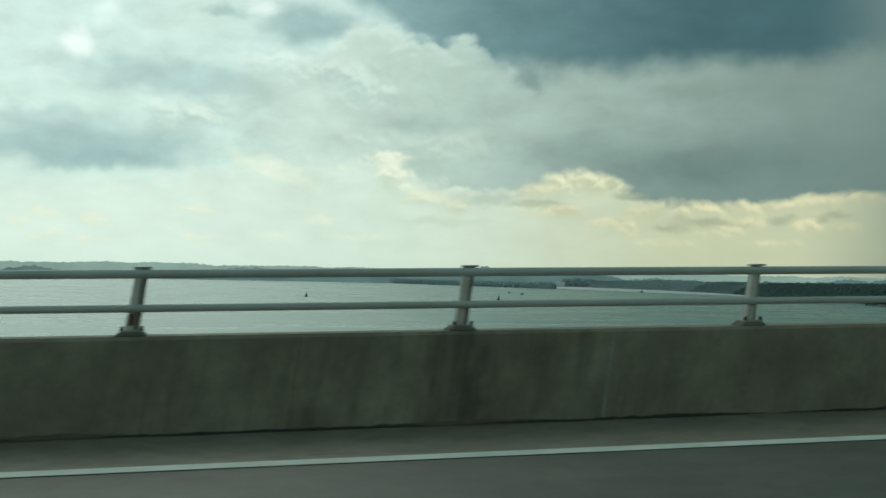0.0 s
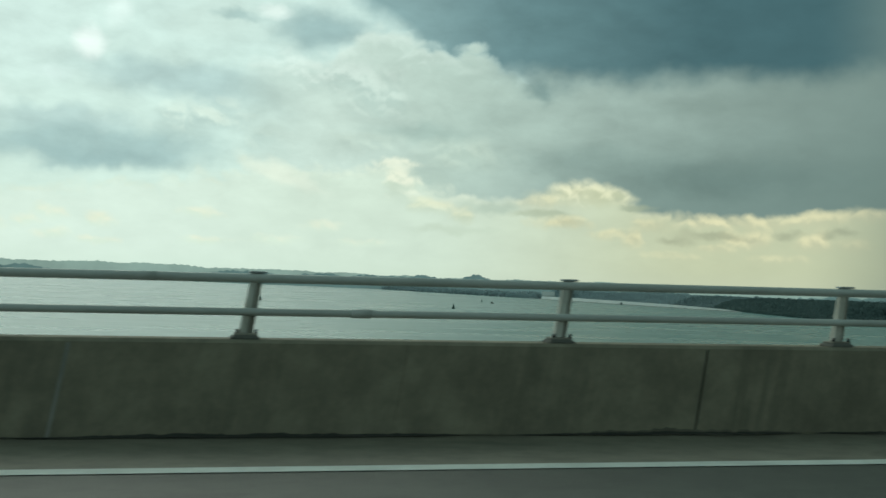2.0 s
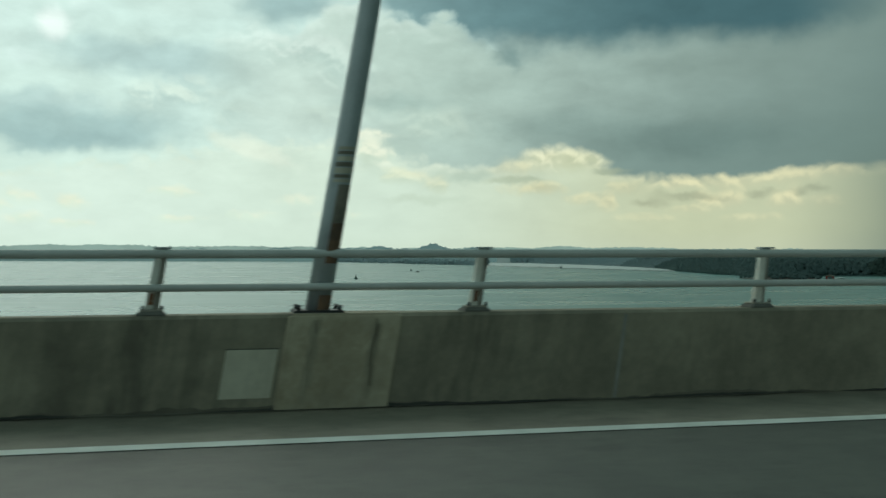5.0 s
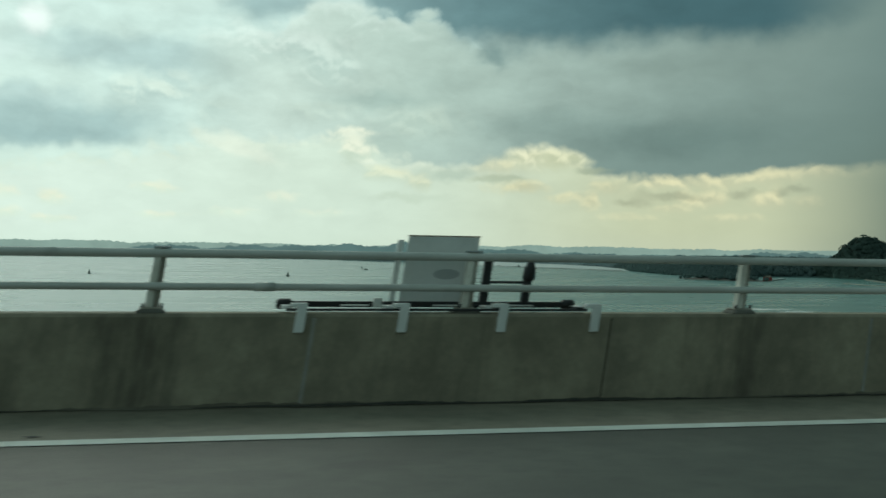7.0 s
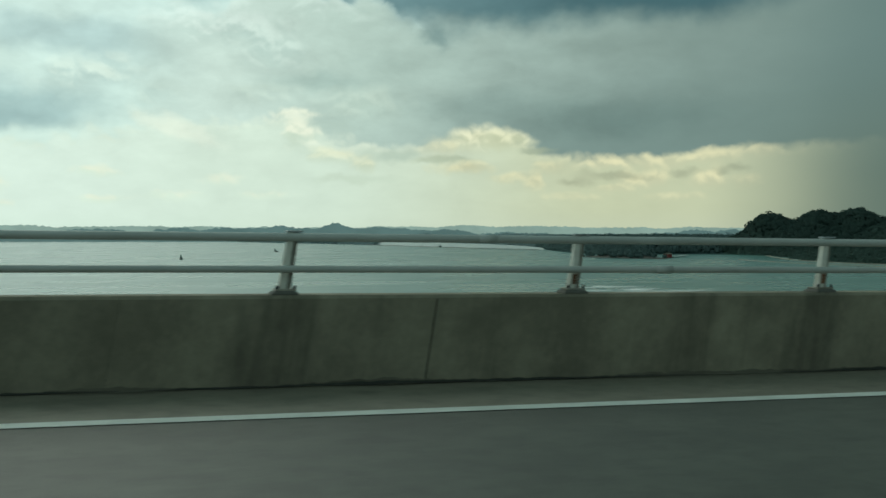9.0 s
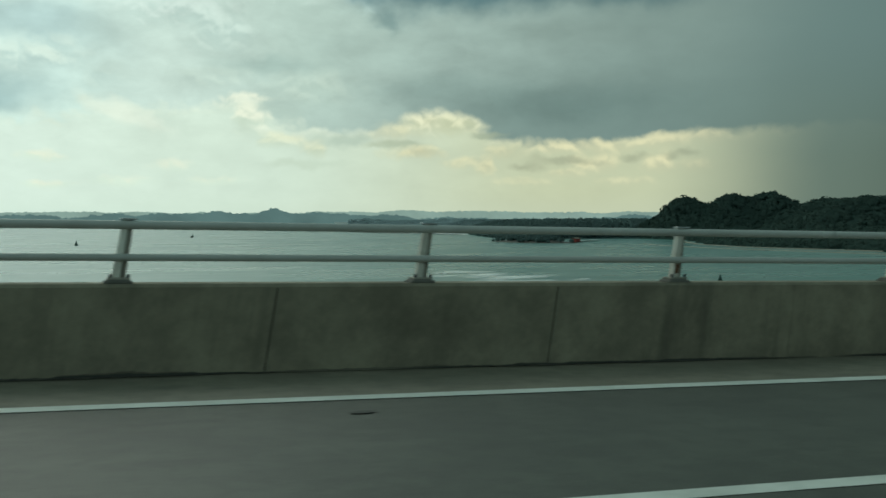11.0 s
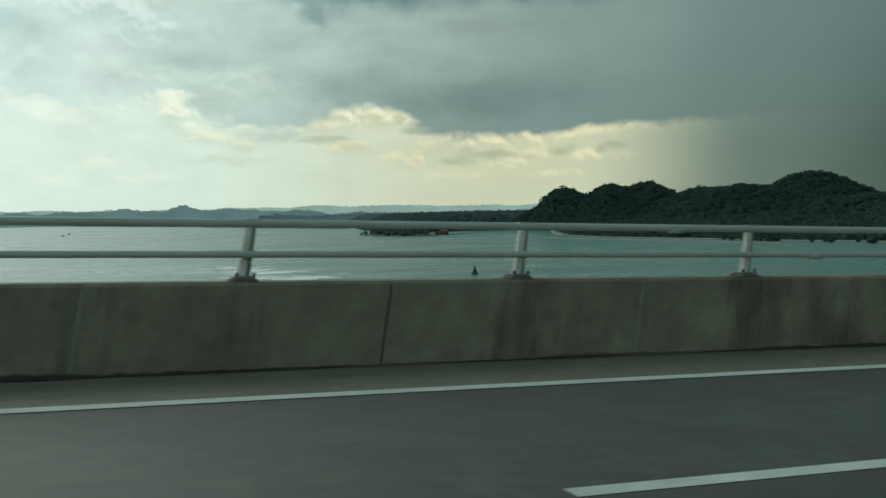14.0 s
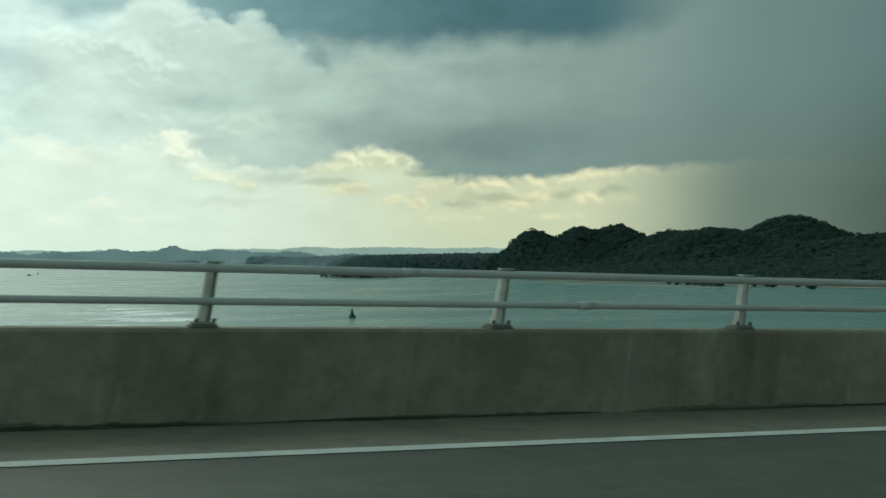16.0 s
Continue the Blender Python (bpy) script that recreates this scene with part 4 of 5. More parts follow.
for letter, x in (("9", -0.085), ("0", 0.085)):
    part("digit", text_mesh(letter, 0.30, BLACK_PAINT), None, speed, "black digit", m=Matrix.Translation((x, -0.005, 0)) @ FLAT)
plate = part("small_plate", boxed(-0.24, 0.24, 0.0, 0.012, -0.10, 0.10, bevel=0.003), BLACK_PAINT, sign, "white plate with a black border", m=Matrix.Translation((0.0, 0, 1.95)))
part("field", boxed(-0.225, 0.225, -0.004, 0.004, -0.085, 0.085, bevel=0.002), WHITE_PAINT, plate)
for x0, x1 in ((-0.14, -0.03), (0.02, 0.12)):
    part("bar", boxed(x0, x1, -0.008, 0.0, -0.02, 0.02), BLACK_PAINT, plate)
phone = part("telephone_panel", boxed(-0.32, 0.32, 0.0, 0.014, -0.46, 0.46, bevel=0.004), GREEN_PAINT, sign, "green telephone sign panel", m=Matrix.Translation((0.0, 0, 1.34)))
part("field", boxed(-0.25, 0.25, -0.004, 0.004, -0.24, 0.30, bevel=0.003), WHITE_PAINT, phone, "white field")
bm = tube(bmesh.new(), [(-0.11, -0.006, 0.20), (-0.13, -0.006, 0.12), (-0.10, -0.006, 0.0), (-0.02, -0.006, -0.12), (0.06, -0.006, -0.17)], [0.06, 0.04, 0.042, 0.042, 0.065], 10)
bmesh.ops.scale(bm, vec=(1, 0.12, 1), verts=bm.verts[:])
bmesh.ops.translate(bm, vec=(0, -0.007, 0), verts=bm.verts[:])
part("receiver", bm, BLACK_PAINT, phone, "black telephone receiver symbol")
for letter, x in (("2", -0.17), ("5", -0.08), ("0", 0.01), ("m", 0.17)):
    part("letter", text_mesh(letter, 0.17, WHITE_PAINT), None, phone, "white letter", m=Matrix.Translation((x, -0.004, -0.35)) @ FLAT)
part("bar", boxed(-0.24, 0.24, -0.005, 0.002, 0.35, 0.41), WHITE_PAINT, phone, "unreadable white line of writing")

# works frame clamped on the parapet, with the back of a board
works = thing("sign_frame", frame_at(196.7, 0.0, WALL_Z), "black steel frame clamped over the parapet holding a pale blank board", "sign frame")
bm = bmesh.new()
for y, z0, z1, x0, x1 in ((-0.10, 0.022, 0.045, -1.5, 1.38), (0.16, 0.045, 0.10, -1.52, 1.22)):
    box(bm, x0, x1, y - 0.025, y + 0.025, z0, z1, 0.004)
for x in (-1.35, -0.4, 0.55, 1.3):
    box(bm, x - 0.03, x + 0.03, -0.12, 0.18, 0.03, 0.06)
part("base_frame", bm, BLACK_STEEL, works)
for x in (-1.5, 1.27):
    part("end_cap", tube(bmesh.new(), [(x - 0.07, 0.16, 0.075), (x - 0.05, 0.16, 0.075), (x + 0.05, 0.16, 0.075), (x + 0.07, 0.16, 0.075)], [0.03, 0.048, 0.048, 0.03], 12), BLACK_STEEL, works, "rounded black end cap")
for x in (-1.37, -0.43, 0.52, 1.45):
    # an arm along the top that turns down over the face
    bm = box(bmesh.new(), x - 0.04, x + 0.05, -FACE - 0.024, -FACE - 0.004, -0.17, 0.075, 0.006)
    box(bm, x - 0.10, x + 0.05, -FACE - 0.020, -FACE + 0.09, 0.058, 0.095, 0.008)
    box(bm, x - 0.16, x - 0.08, -FACE + 0.06, 0.12, 0.04, 0.07, 0.006)
    part("clamp", bm, WHITE_PAINT, works, "white painted clamp")
for x0, x1, y in ((-0.98, -0.72, 0.10), (-0.10, 0.14, 0.10), (0.62, 0.9, 0.12)):
    part("strap", boxed(x0, x1, y - 0.02, y + 0.02, 0.058, 0.072, bevel=0.004), WHITE_PAINT, works, "pale strap along the frame")
board = part("board", boxed(-0.42, 0.28, 0.17, 0.20, 0.08, 0.715, bevel=0.006), WHITE_PAINT, works, "blank pale board")
part("board_edge", boxed(-0.425, 0.285, 0.165, 0.205, 0.716, 0.728, bevel=0.003), POLE_GRIME, board, "dull metal edge")
bm = bmesh.new()
bmesh.ops.create_circle(bm, cap_ends=True, segments=20, radius=0.10, matrix=Matrix.Translation((0.0, 0.1675, 0.36)) @ Matrix.Rotation(math.pi / 2, 4, "X") @ Matrix.Diagonal((1.3, 0.5, 1, 1)))
part("smudge", bm, SMUDGE, board, "grey smudge")
part("board_stay", boxed(-0.52, -0.47, 0.14, 0.19, 0.05, 0.68, bevel=0.005), WHITE_PAINT, works, "white upright beside the board")
part("stub", boxed(-0.68, -0.60, 0.06, 0.12, 0.05, 0.135, bevel=0.006), WHITE_PAINT, works, "short white stub")
for x, top in ((0.40, 0.52), (0.82, 0.42)):
    part("upright", boxed(x - 0.04, x + 0.04, 0.13, 0.19, 0.05, top, bevel=0.006), BLACK_STEEL, works)
part("lamp_head", tube(bmesh.new(), [(0.83, 0.16, 0.30), (0.83, 0.16, 0.33), (0.83, 0.16, 0.42), (0.83, 0.16, 0.48), (0.83, 0.16, 0.50)], [0.045, 0.065, 0.058, 0.035, 0.02], 14), BLACK_STEEL, works, "dark warning lamp on the upright")
part("crossbar", boxed(0.36, 0.86, 0.14, 0.18, 0.275, 0.30, bevel=0.005), BLACK_STEEL, works)

# small pale marks sprayed on the wall
FADED_PAINT = material("faded_stencil_paint", (0.52, 0.51, 0.46), (0.30, 0.28, 0.22), 0.85, grain=40, blotch=12)
for s in (17.06, 208.35):
    mark = thing("wall_mark", frame_at(s), "small faded white stencil mark on the parapet", "marking", "wall marks")
    for i, (x0, x1, z0, z1) in enumerate(((-0.10, -0.075, 0.62, 0.65), (-0.06, -0.048, 0.60, 0.69), (-0.02, 0.015, 0.59, 0.70), (0.028, 0.04, 0.60, 0.68), (0.06, 0.10, 0.635, 0.655))):
        part("bar", boxed(x0, x1, -FACE - 0.006, -FACE + 0.004, z0, z1), FADED_PAINT, mark)

# dark tar and oil spots on the asphalt
TAR = material("tar_spot", (0.062, 0.063, 0.052), (0.040, 0.041, 0.035), 0.7, grain=25, blotch=5, spec=0.4)
for s, o, length, width in ((16.4, -2.41, 0.24, 0.12), (16.63, -2.81, 0.2, 0.12), (193.39, -1.53, 0.16, 0.08), (211.6, -2.93, 0.11, 0.06), (207.26, -2.05, 0.14, 0.05), (208.35, -2.0, 0.12, 0.05), (225.1, -1.34, 0.85, 0.2), (224.6, -1.52, 0.3, 0.12), (222.29, -3.54, 0.1, 0.08), (301.84, -2.54, 0.34, 0.12), (97.48, -2.92, 0.3, 0.2), (354.02, -0.38, 0.2, 0.06), (357.23, -0.37, 0.24, 0.08), (30.25, -0.3, 0.24, 0.07), (33.55, -0.32, 0.24, 0.07), (82.75, -0.36, 0.26, 0.06), (83.89, -3.3, 0.14, 0.08), (393.22, -4.8, 0.3, 0.08), (392.4, -4.72, 0.24, 0.07), (28.3, -2.1, 0.34, 0.12)):
    bm = bmesh.new()
    ring = []
    for i in range(22):
        a = 2 * math.pi * i / 22
        k = 0.75 + 0.5 * noise.noise((math.cos(a) * 1.4 + s, math.sin(a) * 1.4, o)) + 0.2 * noise.noise((math.cos(a) * 5 + s, math.sin(a) * 5, o))
        ring.append(bm.verts.new((length / 2 * k * math.cos(a), width / 2 * k * math.sin(a), 0.0)))
    bm.faces.new(ring)
    spot = tagged(new("tar_spot", mesh_of("tar_spot", bm, TAR)), "small dark tar spot on the asphalt", "stain", "tar spots on the road")
    spot.matrix_world = frame_at(s, o, 0.010)

# litter in the gutter
for s, o, size in ((15.05, -0.5, 0.3), (291.5, -0.4, 0.12), (413.9, -0.3, 0.14), (414.4, -0.42, 0.2), (32.1, -0.58, 0.12), (169.3, -0.62, 0.1), (101.5, -0.34, 0.1)):
    bm = bmesh.new()
    bmesh.ops.create_grid(bm, x_segments=6, y_segments=5, size=0.5)
    for v in bm.verts:
        v.co = Vector((v.co.x * size, v.co.y * size * 0.45, 0.02 + 0.03 * noise.noise(v.co * 4 + Vector((s, 0, 0)))))
    bmesh.ops.solidify(bm, geom=bm.faces[:], thickness=0.004)
    piece = tagged(new("litter", mesh_of("litter", bm, LITTER)), "crumpled scrap of white paper in the gutter", "litter", "litter in the gutter")
    piece.matrix_world = frame_at(s, o, 0.005, turn=s * 37 % 90)

# ------------------------------------------------------------------ sea
def water_material():
    m = bpy.data.materials.new("sea_water")
    m.use_nodes = True
    n = Nodes(m.node_tree)
    out, bsdf = n.add("ShaderNodeOutputMaterial"), n.add("ShaderNodeBsdfPrincipled")
    n.link(bsdf.outputs[0], out.inputs[0])
    where = n.add("ShaderNodeNewGeometry").outputs["Position"]
    big, _ = n.noise(n.vec("MULTIPLY", where, (1.0, 2.2, 1.0)), 0.006, 4.0, 0.6)
    colour = n.mix(n.ramp(big, 0.35, 0.65), (0.080, 0.195, 0.162), (0.094, 0.218, 0.182))
    n.link(colour, bsdf.inputs["Base Color"])
    patch, _ = n.noise(n.vec("MULTIPLY", where, (1.0, 3.0, 1.0)), 0.011, 5.0, 0.6)
    n.link(n.ramp(patch, 0.35, 0.65, 0.26, 0.33), bsdf.inputs["Roughness"])
    bsdf.inputs["IOR"].default_value = 1.33
    ripple, _ = n.noise(where, 0.35, 5.0, 0.65)
    b = n.add("ShaderNodeBump")
    b.inputs["Strength"].default_value, b.inputs["Distance"].default_value = 0.006, 0.3
    n.link(ripple, b.inputs["Height"])
    n.link(b.outputs[0], bsdf.inputs["Normal"])
    return m


bm = bmesh.new()
bmesh.ops.create_circle(bm, cap_ends=True, segments=128, radius=6500, matrix=Matrix.Translation((220, 0, WATER_Z)))
tagged(new("water", mesh_of("water", bm, water_material())), "calm grey-green sea strait with faint ripples", "sea", kind="structure")

# ------------------------------------------------------------------ land
def leaf_material(name, light, dark, scale):
    """Foliage: matt leaves that let part of the light through."""
    m = material(name, light, dark, 1.0, grain=scale * 6, blotch=scale, spread=0.35, bump=0.0, spec=0.0)
    n = Nodes(m.node_tree, clear=False)
    bsdf = next(k for k in n.t.nodes if k.type == "BSDF_PRINCIPLED")
    out = next(k for k in n.t.nodes if k.type == "OUTPUT_MATERIAL")
    through_leaf, both = n.add("ShaderNodeBsdfTranslucent"), n.add("ShaderNodeMixShader")
    n.link(bsdf.inputs["Base Color"].links[0].from_socket, through_leaf.inputs[0])
    both.inputs[0].default_value = 0.5
    n.link(bsdf.outputs[0], both.inputs[1])
    n.link(through_leaf.outputs[0], both.inputs[2])
    n.link(both.outputs[0], out.inputs[0])
    return m


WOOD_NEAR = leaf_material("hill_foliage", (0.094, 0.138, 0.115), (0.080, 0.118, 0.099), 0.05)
# air haze painted into the leaf colour, paler and bluer with distance
WOOD_MID = leaf_material("hazed_bay_foliage", (0.146, 0.204, 0.192), (0.130, 0.184, 0.174), 0.03)
WOOD_HAZE = leaf_material("hazed_lagoon_foliage", (0.270, 0.345, 0.345), (0.245, 0.315, 0.315), 0.03)
WOOD_FAR = leaf_material("hazed_spit_foliage", (0.40, 0.49, 0.50), (0.36, 0.445, 0.455), 0.02)
SOIL = material("wet_soil", (0.10, 0.09, 0.07), (0.05, 0.05, 0.04), 0.9, grain=0.5, blotch=0.05)
SAND = material("pale_sand", (0.45, 0.41, 0.32), (0.30, 0.28, 0.22), 0.9, grain=1.0, blotch=0.08)


def blob(subdiv, seed):
    """A leafy clump: a ball broken up by two scales of noise. Returns its corners and faces."""
    bm = bmesh.new()
    bmesh.ops.create_icosphere(bm, subdivisions=subdiv, radius=1.0)
    for v in bm.verts:
        d = v.co.normalized()
        v.co = d * (0.82 + 0.34 * noise.noise(d * 1.7 + Vector((seed * 7.3, 0, 0))) + 0.26 * noise.noise(d * 4.6 + Vector((0, seed * 3.1, 0))))
        v.co.z *= 0.85
    bm.verts.ensure_lookup_table()
    vs = np.array([v.co[:] for v in bm.verts])
    fs = np.array([[v.index for v in f.verts] for f in bm.faces])
    bm.free()
    return vs, fs


def woods(name, spots, mat, label, leaves=36, kinds=6):
    """Many tree crowns in one mesh: a dense core under tilted sprays of leaves. spots: rows of x, y, z, radius."""
    rng = np.random.RandomState(len(spots))
    shapes = []
    for k in range(kinds):
        vs, fs = blob(1, k + 1)
        V, F, N = [vs * 0.86], [list(f) for f in fs], [vs]
        base = len(vs)
        for i in range(leaves):
            d = rng.normal(size=3)
            d[2] = abs(d[2]) * 1.1 - 0.25
            d /= np.linalg.norm(d)
            centre = d * rng.uniform(0.84, 0.99) * np.array([1.0, 1.0, 0.85])
            t = np.cross(d + 0.14 * rng.normal(size=3), (0.3, 0.2, 1.0))
            t /= np.linalg.norm(t)
            w = np.cross(d + 0.14 * rng.normal(size=3), t)
            w /= np.linalg.norm(w)
            a, b = rng.uniform(0.22, 0.42), rng.uniform(0.18, 0.34)
            V.append(np.array([centre - a * t, centre - b * w * 0.8, centre + a * t, centre + b * w]))
            N.append(np.tile(d, (4, 1)))
            F.append([base, base + 1, base + 2, base + 3])
            base += 4
        N = np.concatenate(N) + np.array([0.0, 0.0, 0.35])
        shapes.append((np.concatenate(V), F, N / np.linalg.norm(N, axis=1)[:, None]))
    V, F, N, base = [], [], [], 0
    for x, y, z, r in spots:
        vs, fs, ns = shapes[rng.randint(kinds)]
        a = rng.rand() * 6.283
        c, s = math.cos(a), math.sin(a)
        q = vs * (r * np.array([1.0, rng.uniform(0.8, 1.2), rng.uniform(0.75, 1.15)]))
        V.append(np.stack([q[:, 0] * c - q[:, 1] * s + x, q[:, 0] * s + q[:, 1] * c + y, q[:, 2] + z], 1))
        N.append(np.stack([ns[:, 0] * c - ns[:, 1] * s, ns[:, 0] * s + ns[:, 1] * c, ns[:, 2]], 1))
        F += [[i + base for i in f] for f in fs]
        base += len(vs)
    me = bpy.data.meshes.new(name)
    me.from_pydata(np.concatenate(V).tolist(), [], F)
    me.materials.append(mat)
    me.shade_smooth()
    # soft light over each crown as a whole
    me.normals_split_custom_set_from_vertices(np.concatenate(N).tolist())
    return tagged(new(name, me), label, "woodland", kind="stuff")


def land(name, height, x0, x1, y0, y1, cell, mat, label):
    """A sheet of ground over a plan rectangle, kept where it stands above the water."""
    bm = bmesh.new()
    nx, ny = int((x1 - x0) / cell), int((y1 - y0) / cell)
    grid = {}
    for i in range(nx + 1):
        for j in range(ny + 1):
            x, y = x0 + i * cell, y0 + j * cell
            grid[i, j] = bm.verts.new((x, y, WATER_Z + height(x, y)))
    for i in range(nx):
        for j in range(ny):
            q = (grid[i, j], grid[i + 1, j], grid[i + 1, j + 1], grid[i, j + 1])
            if max(v.co.z for v in q) > WATER_Z - 1.0:
                bm.faces.new(q)
    for v in [v for v in bm.verts if not v.link_faces]:
        bm.verts.remove(v)
    return tagged(new(name, mesh_of(name, bm, mat, True)), label, "land", kind="structure")


def bump2(x, y, cx, cy, rx, ry, h, turn=0.0):
    c, s = math.cos(radians(turn)), math.sin(radians(turn))
    dx, dy = x - cx, y - cy
    a, b = (dx * c + dy * s) / rx, (-dx * s + dy * c) / ry
    return h * math.exp(-(a * a + b * b))


# headland: shore faces the bridge at about x = 900
SHORE = [(1000, 250), (935, 480), (915, 600), (912, 700), (900, 830), (930, 950), (985, 1060), (1050, 1180), (1085, 1300), (1090, 1420)]


def shore_x(y):
    if y <= SHORE[0][1]:
        return SHORE[0][0]
    for (x0, y0), (x1, y1) in zip(SHORE, SHORE[1:]):
        if y0 <= y <= y1:
            return x0 + (x1 - x0) * (y - y0) / (y1 - y0)
    return SHORE[-1][0] + (y - SHORE[-1][1]) * 0.9


def headland(x, y):
    d = x - shore_x(y)
    rise = 1 - math.exp(-max(d, 0) / 28.0)
    h = 5 + 0.03 * max(0.0, d) + sum(b ** 3 for b in (bump2(x, y, 1094, 1336, 22, 26, 57), bump2(x, y, 1132, 1302, 50, 46, 60), bump2(x, y, 1186, 1262, 36, 46, 48), bump2(x, y, 1228, 1232, 42, 52, 52), bump2(x, y, 1268, 1180, 50, 50, 37), bump2(x, y, 1185, 1262, 95, 60, 30), bump2(x, y, 1290, 1125, 92, 80, 41))) ** (1 / 3)
    h += max(bump2(x, y, 1400, 960, 110, 110, 24), bump2(x, y, 1420, 760, 130, 150, 32), bump2(x, y, 1760, 1520, 110, 110, 66, 20), bump2(x, y, 1950, 1300, 240, 170, 34), bump2(x, y, 1900, 1000, 240, 250, 56))
    h += 2.5 * noise.noise((x * 0.018, y * 0.018, 0.0))
    return h * rise - 2.5 if d > 0 else -2.5 + d * 0.05


land("headland_ground", lambda x, y: headland(x, y) - 2.5 * min(1.0, max(0.0, x - shore_x(y)) / 40.0), 880, 2150, 250, 1720, 14, WOOD_NEAR, "dark wooded headland ground rising from the shore")
rng = random.Random(11)
spots = []
while len(spots) < 20000:
    y = rng.uniform(300, 1650)
    x = shore_x(y) + 5 + 1000 * rng.random() ** 1.6
    h = headland(x, y)
    if h < 0.5:
        continue
    r = rng.uniform(3.4, 5.6) if rng.random() < 0.78 else rng.uniform(6.0, 10.5)
    spots.append((x, y, WATER_Z + h - (0.15 if r < 6 else 0.42) * r, r))
for i in range(2600):
    x, y = rng.uniform(1060, 1330), rng.uniform(1090, 1380)
    h = headland(x, y)
    if h > 18:
        r = rng.uniform(4.0, 8.0)
        spots.append((x, y, WATER_Z + h - 0.45 * r, r))
woods("headland_woods", spots, WOOD_NEAR, "dense dark green rainforest trees on the headland", leaves=28)


def shore_strip(name, pts, width, z, mat, label, wob=4.0):
    bm = bmesh.new()
    prev = None
    dense = []
    for (x0, y0), (x1, y1) in zip(pts, pts[1:]):
        k = max(2, int(math.hypot(x1 - x0, y1 - y0) / 12))
        dense += [(x0 + (x1 - x0) * i / k, y0 + (y1 - y0) * i / k) for i in range(k)]
    dense.append(pts[-1])
    for i, (x, y) in enumerate(dense):
        w = width * (0.65 + 0.7 * noise.noise((x * 0.02, y * 0.02, 1.0)) ** 2) + wob * noise.noise((x * 0.05, y * 0.05, 7.0))
        row = [bm.verts.new((x - w * 0.5, y - w * 0.25, z)), bm.verts.new((x, y, z + 0.5)), bm.verts.new((x + w * 0.5, y + w * 0.25, z))]
        if prev:
            for a, b, c, d in ((prev[0], prev[1], row[1], row[0]), (prev[1], prev[2], row[2], row[1])):
                bm.faces.new((a, b, c, d))
        prev = row
    bmesh.ops.recalc_face_normals(bm, faces=bm.faces)
    return tagged(new(name, mesh_of(name, bm, mat)), label, "shore", kind="structure")


shore_strip("beach", [(x + 4, y) for x, y in SHORE[:8]], 12, WATER_Z + 0.3, SAND, "thin pale sand beach under the wooded headland")
shore_strip("sandbar", [(872, 560), (868, 700), (862, 820), (878, 930), (905, 1010)], 5, WATER_Z + 0.15, SAND, "narrow pale sandbar off the headland shore", 2.0)

# mangrove clumps standing at the water's edge
spots = []
for cx, cy, k in ((905, 640, 8), (900, 610, 7), (908, 560, 6), (905, 520, 4)):
    for i in range(k):
        spots.append((cx + rng.uniform(-8, 8), cy + rng.uniform(-14, 14), WATER_Z + 1.5, rng.uniform(1.4, 3.0)))
woods("mangroves", spots, WOOD_NEAR, "dark mangrove clumps at the water's edge")


# low islet and the wooded bay behind it
def islet(x, y):
    return bump2(x, y, 838, 1140, 24, 62, 6.0, 12) - 1.6


land("islet_ground", islet, 770, 910, 1020, 1260, 7, SOIL, "low muddy islet")
spots = []
while len(spots) < 130:
    x, y = rng.gauss(838, 15), rng.gauss(1140, 38)
    if islet(x, y) > 0.2:
        r = rng.uniform(2.2, 4.2)
        spots.append((x, y, WATER_Z + islet(x, y) + r * 0.6, r))
woods("islet_woods", spots, WOOD_MID, "low green mangroves covering the islet")


BAY = [(905, 1330), (935, 1480), (985, 1660), (1031, 1811), (1150, 2100), (1270, 2500), (1370, 3000), (1450, 3850)]
BAY_X, BAY_Y = [p[0] for p in BAY], [p[1] for p in BAY]


def bay_land(x, y):
    line = float(np.interp(y, BAY_Y, BAY_X))
    if x < line:
        return -2.5
    return (23 + 4 * noise.noise((x * 0.004, y * 0.004, 2.0))) * (1 - math.exp(-(x - line) / 30)) * (1 - math.exp(-max(0.0, y - 1322) / 35)) - 1.0


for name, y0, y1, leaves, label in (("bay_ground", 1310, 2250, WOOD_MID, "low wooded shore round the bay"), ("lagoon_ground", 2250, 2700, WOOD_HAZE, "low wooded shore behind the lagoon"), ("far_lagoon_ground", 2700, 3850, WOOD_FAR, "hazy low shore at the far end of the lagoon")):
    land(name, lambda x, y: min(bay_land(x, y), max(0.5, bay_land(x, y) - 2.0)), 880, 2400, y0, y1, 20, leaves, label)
spots = []
while len(spots) < 11000:
    y = 1328 + 2500 * rng.random() ** 1.5
    line = float(np.interp(y, BAY_Y, BAY_X))
    x = line + 3 + 600 * rng.random() ** 2.4
    r = rng.uniform(3.0, 6.0)
    spots.append((x, y, WATER_Z + max(0.0, bay_land(x, y)) + r * 0.1, r))
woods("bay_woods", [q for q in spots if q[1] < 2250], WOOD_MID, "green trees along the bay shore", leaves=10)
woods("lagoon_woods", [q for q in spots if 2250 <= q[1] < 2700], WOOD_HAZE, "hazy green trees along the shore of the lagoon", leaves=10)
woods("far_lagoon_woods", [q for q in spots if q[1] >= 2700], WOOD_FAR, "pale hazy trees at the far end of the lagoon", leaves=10)

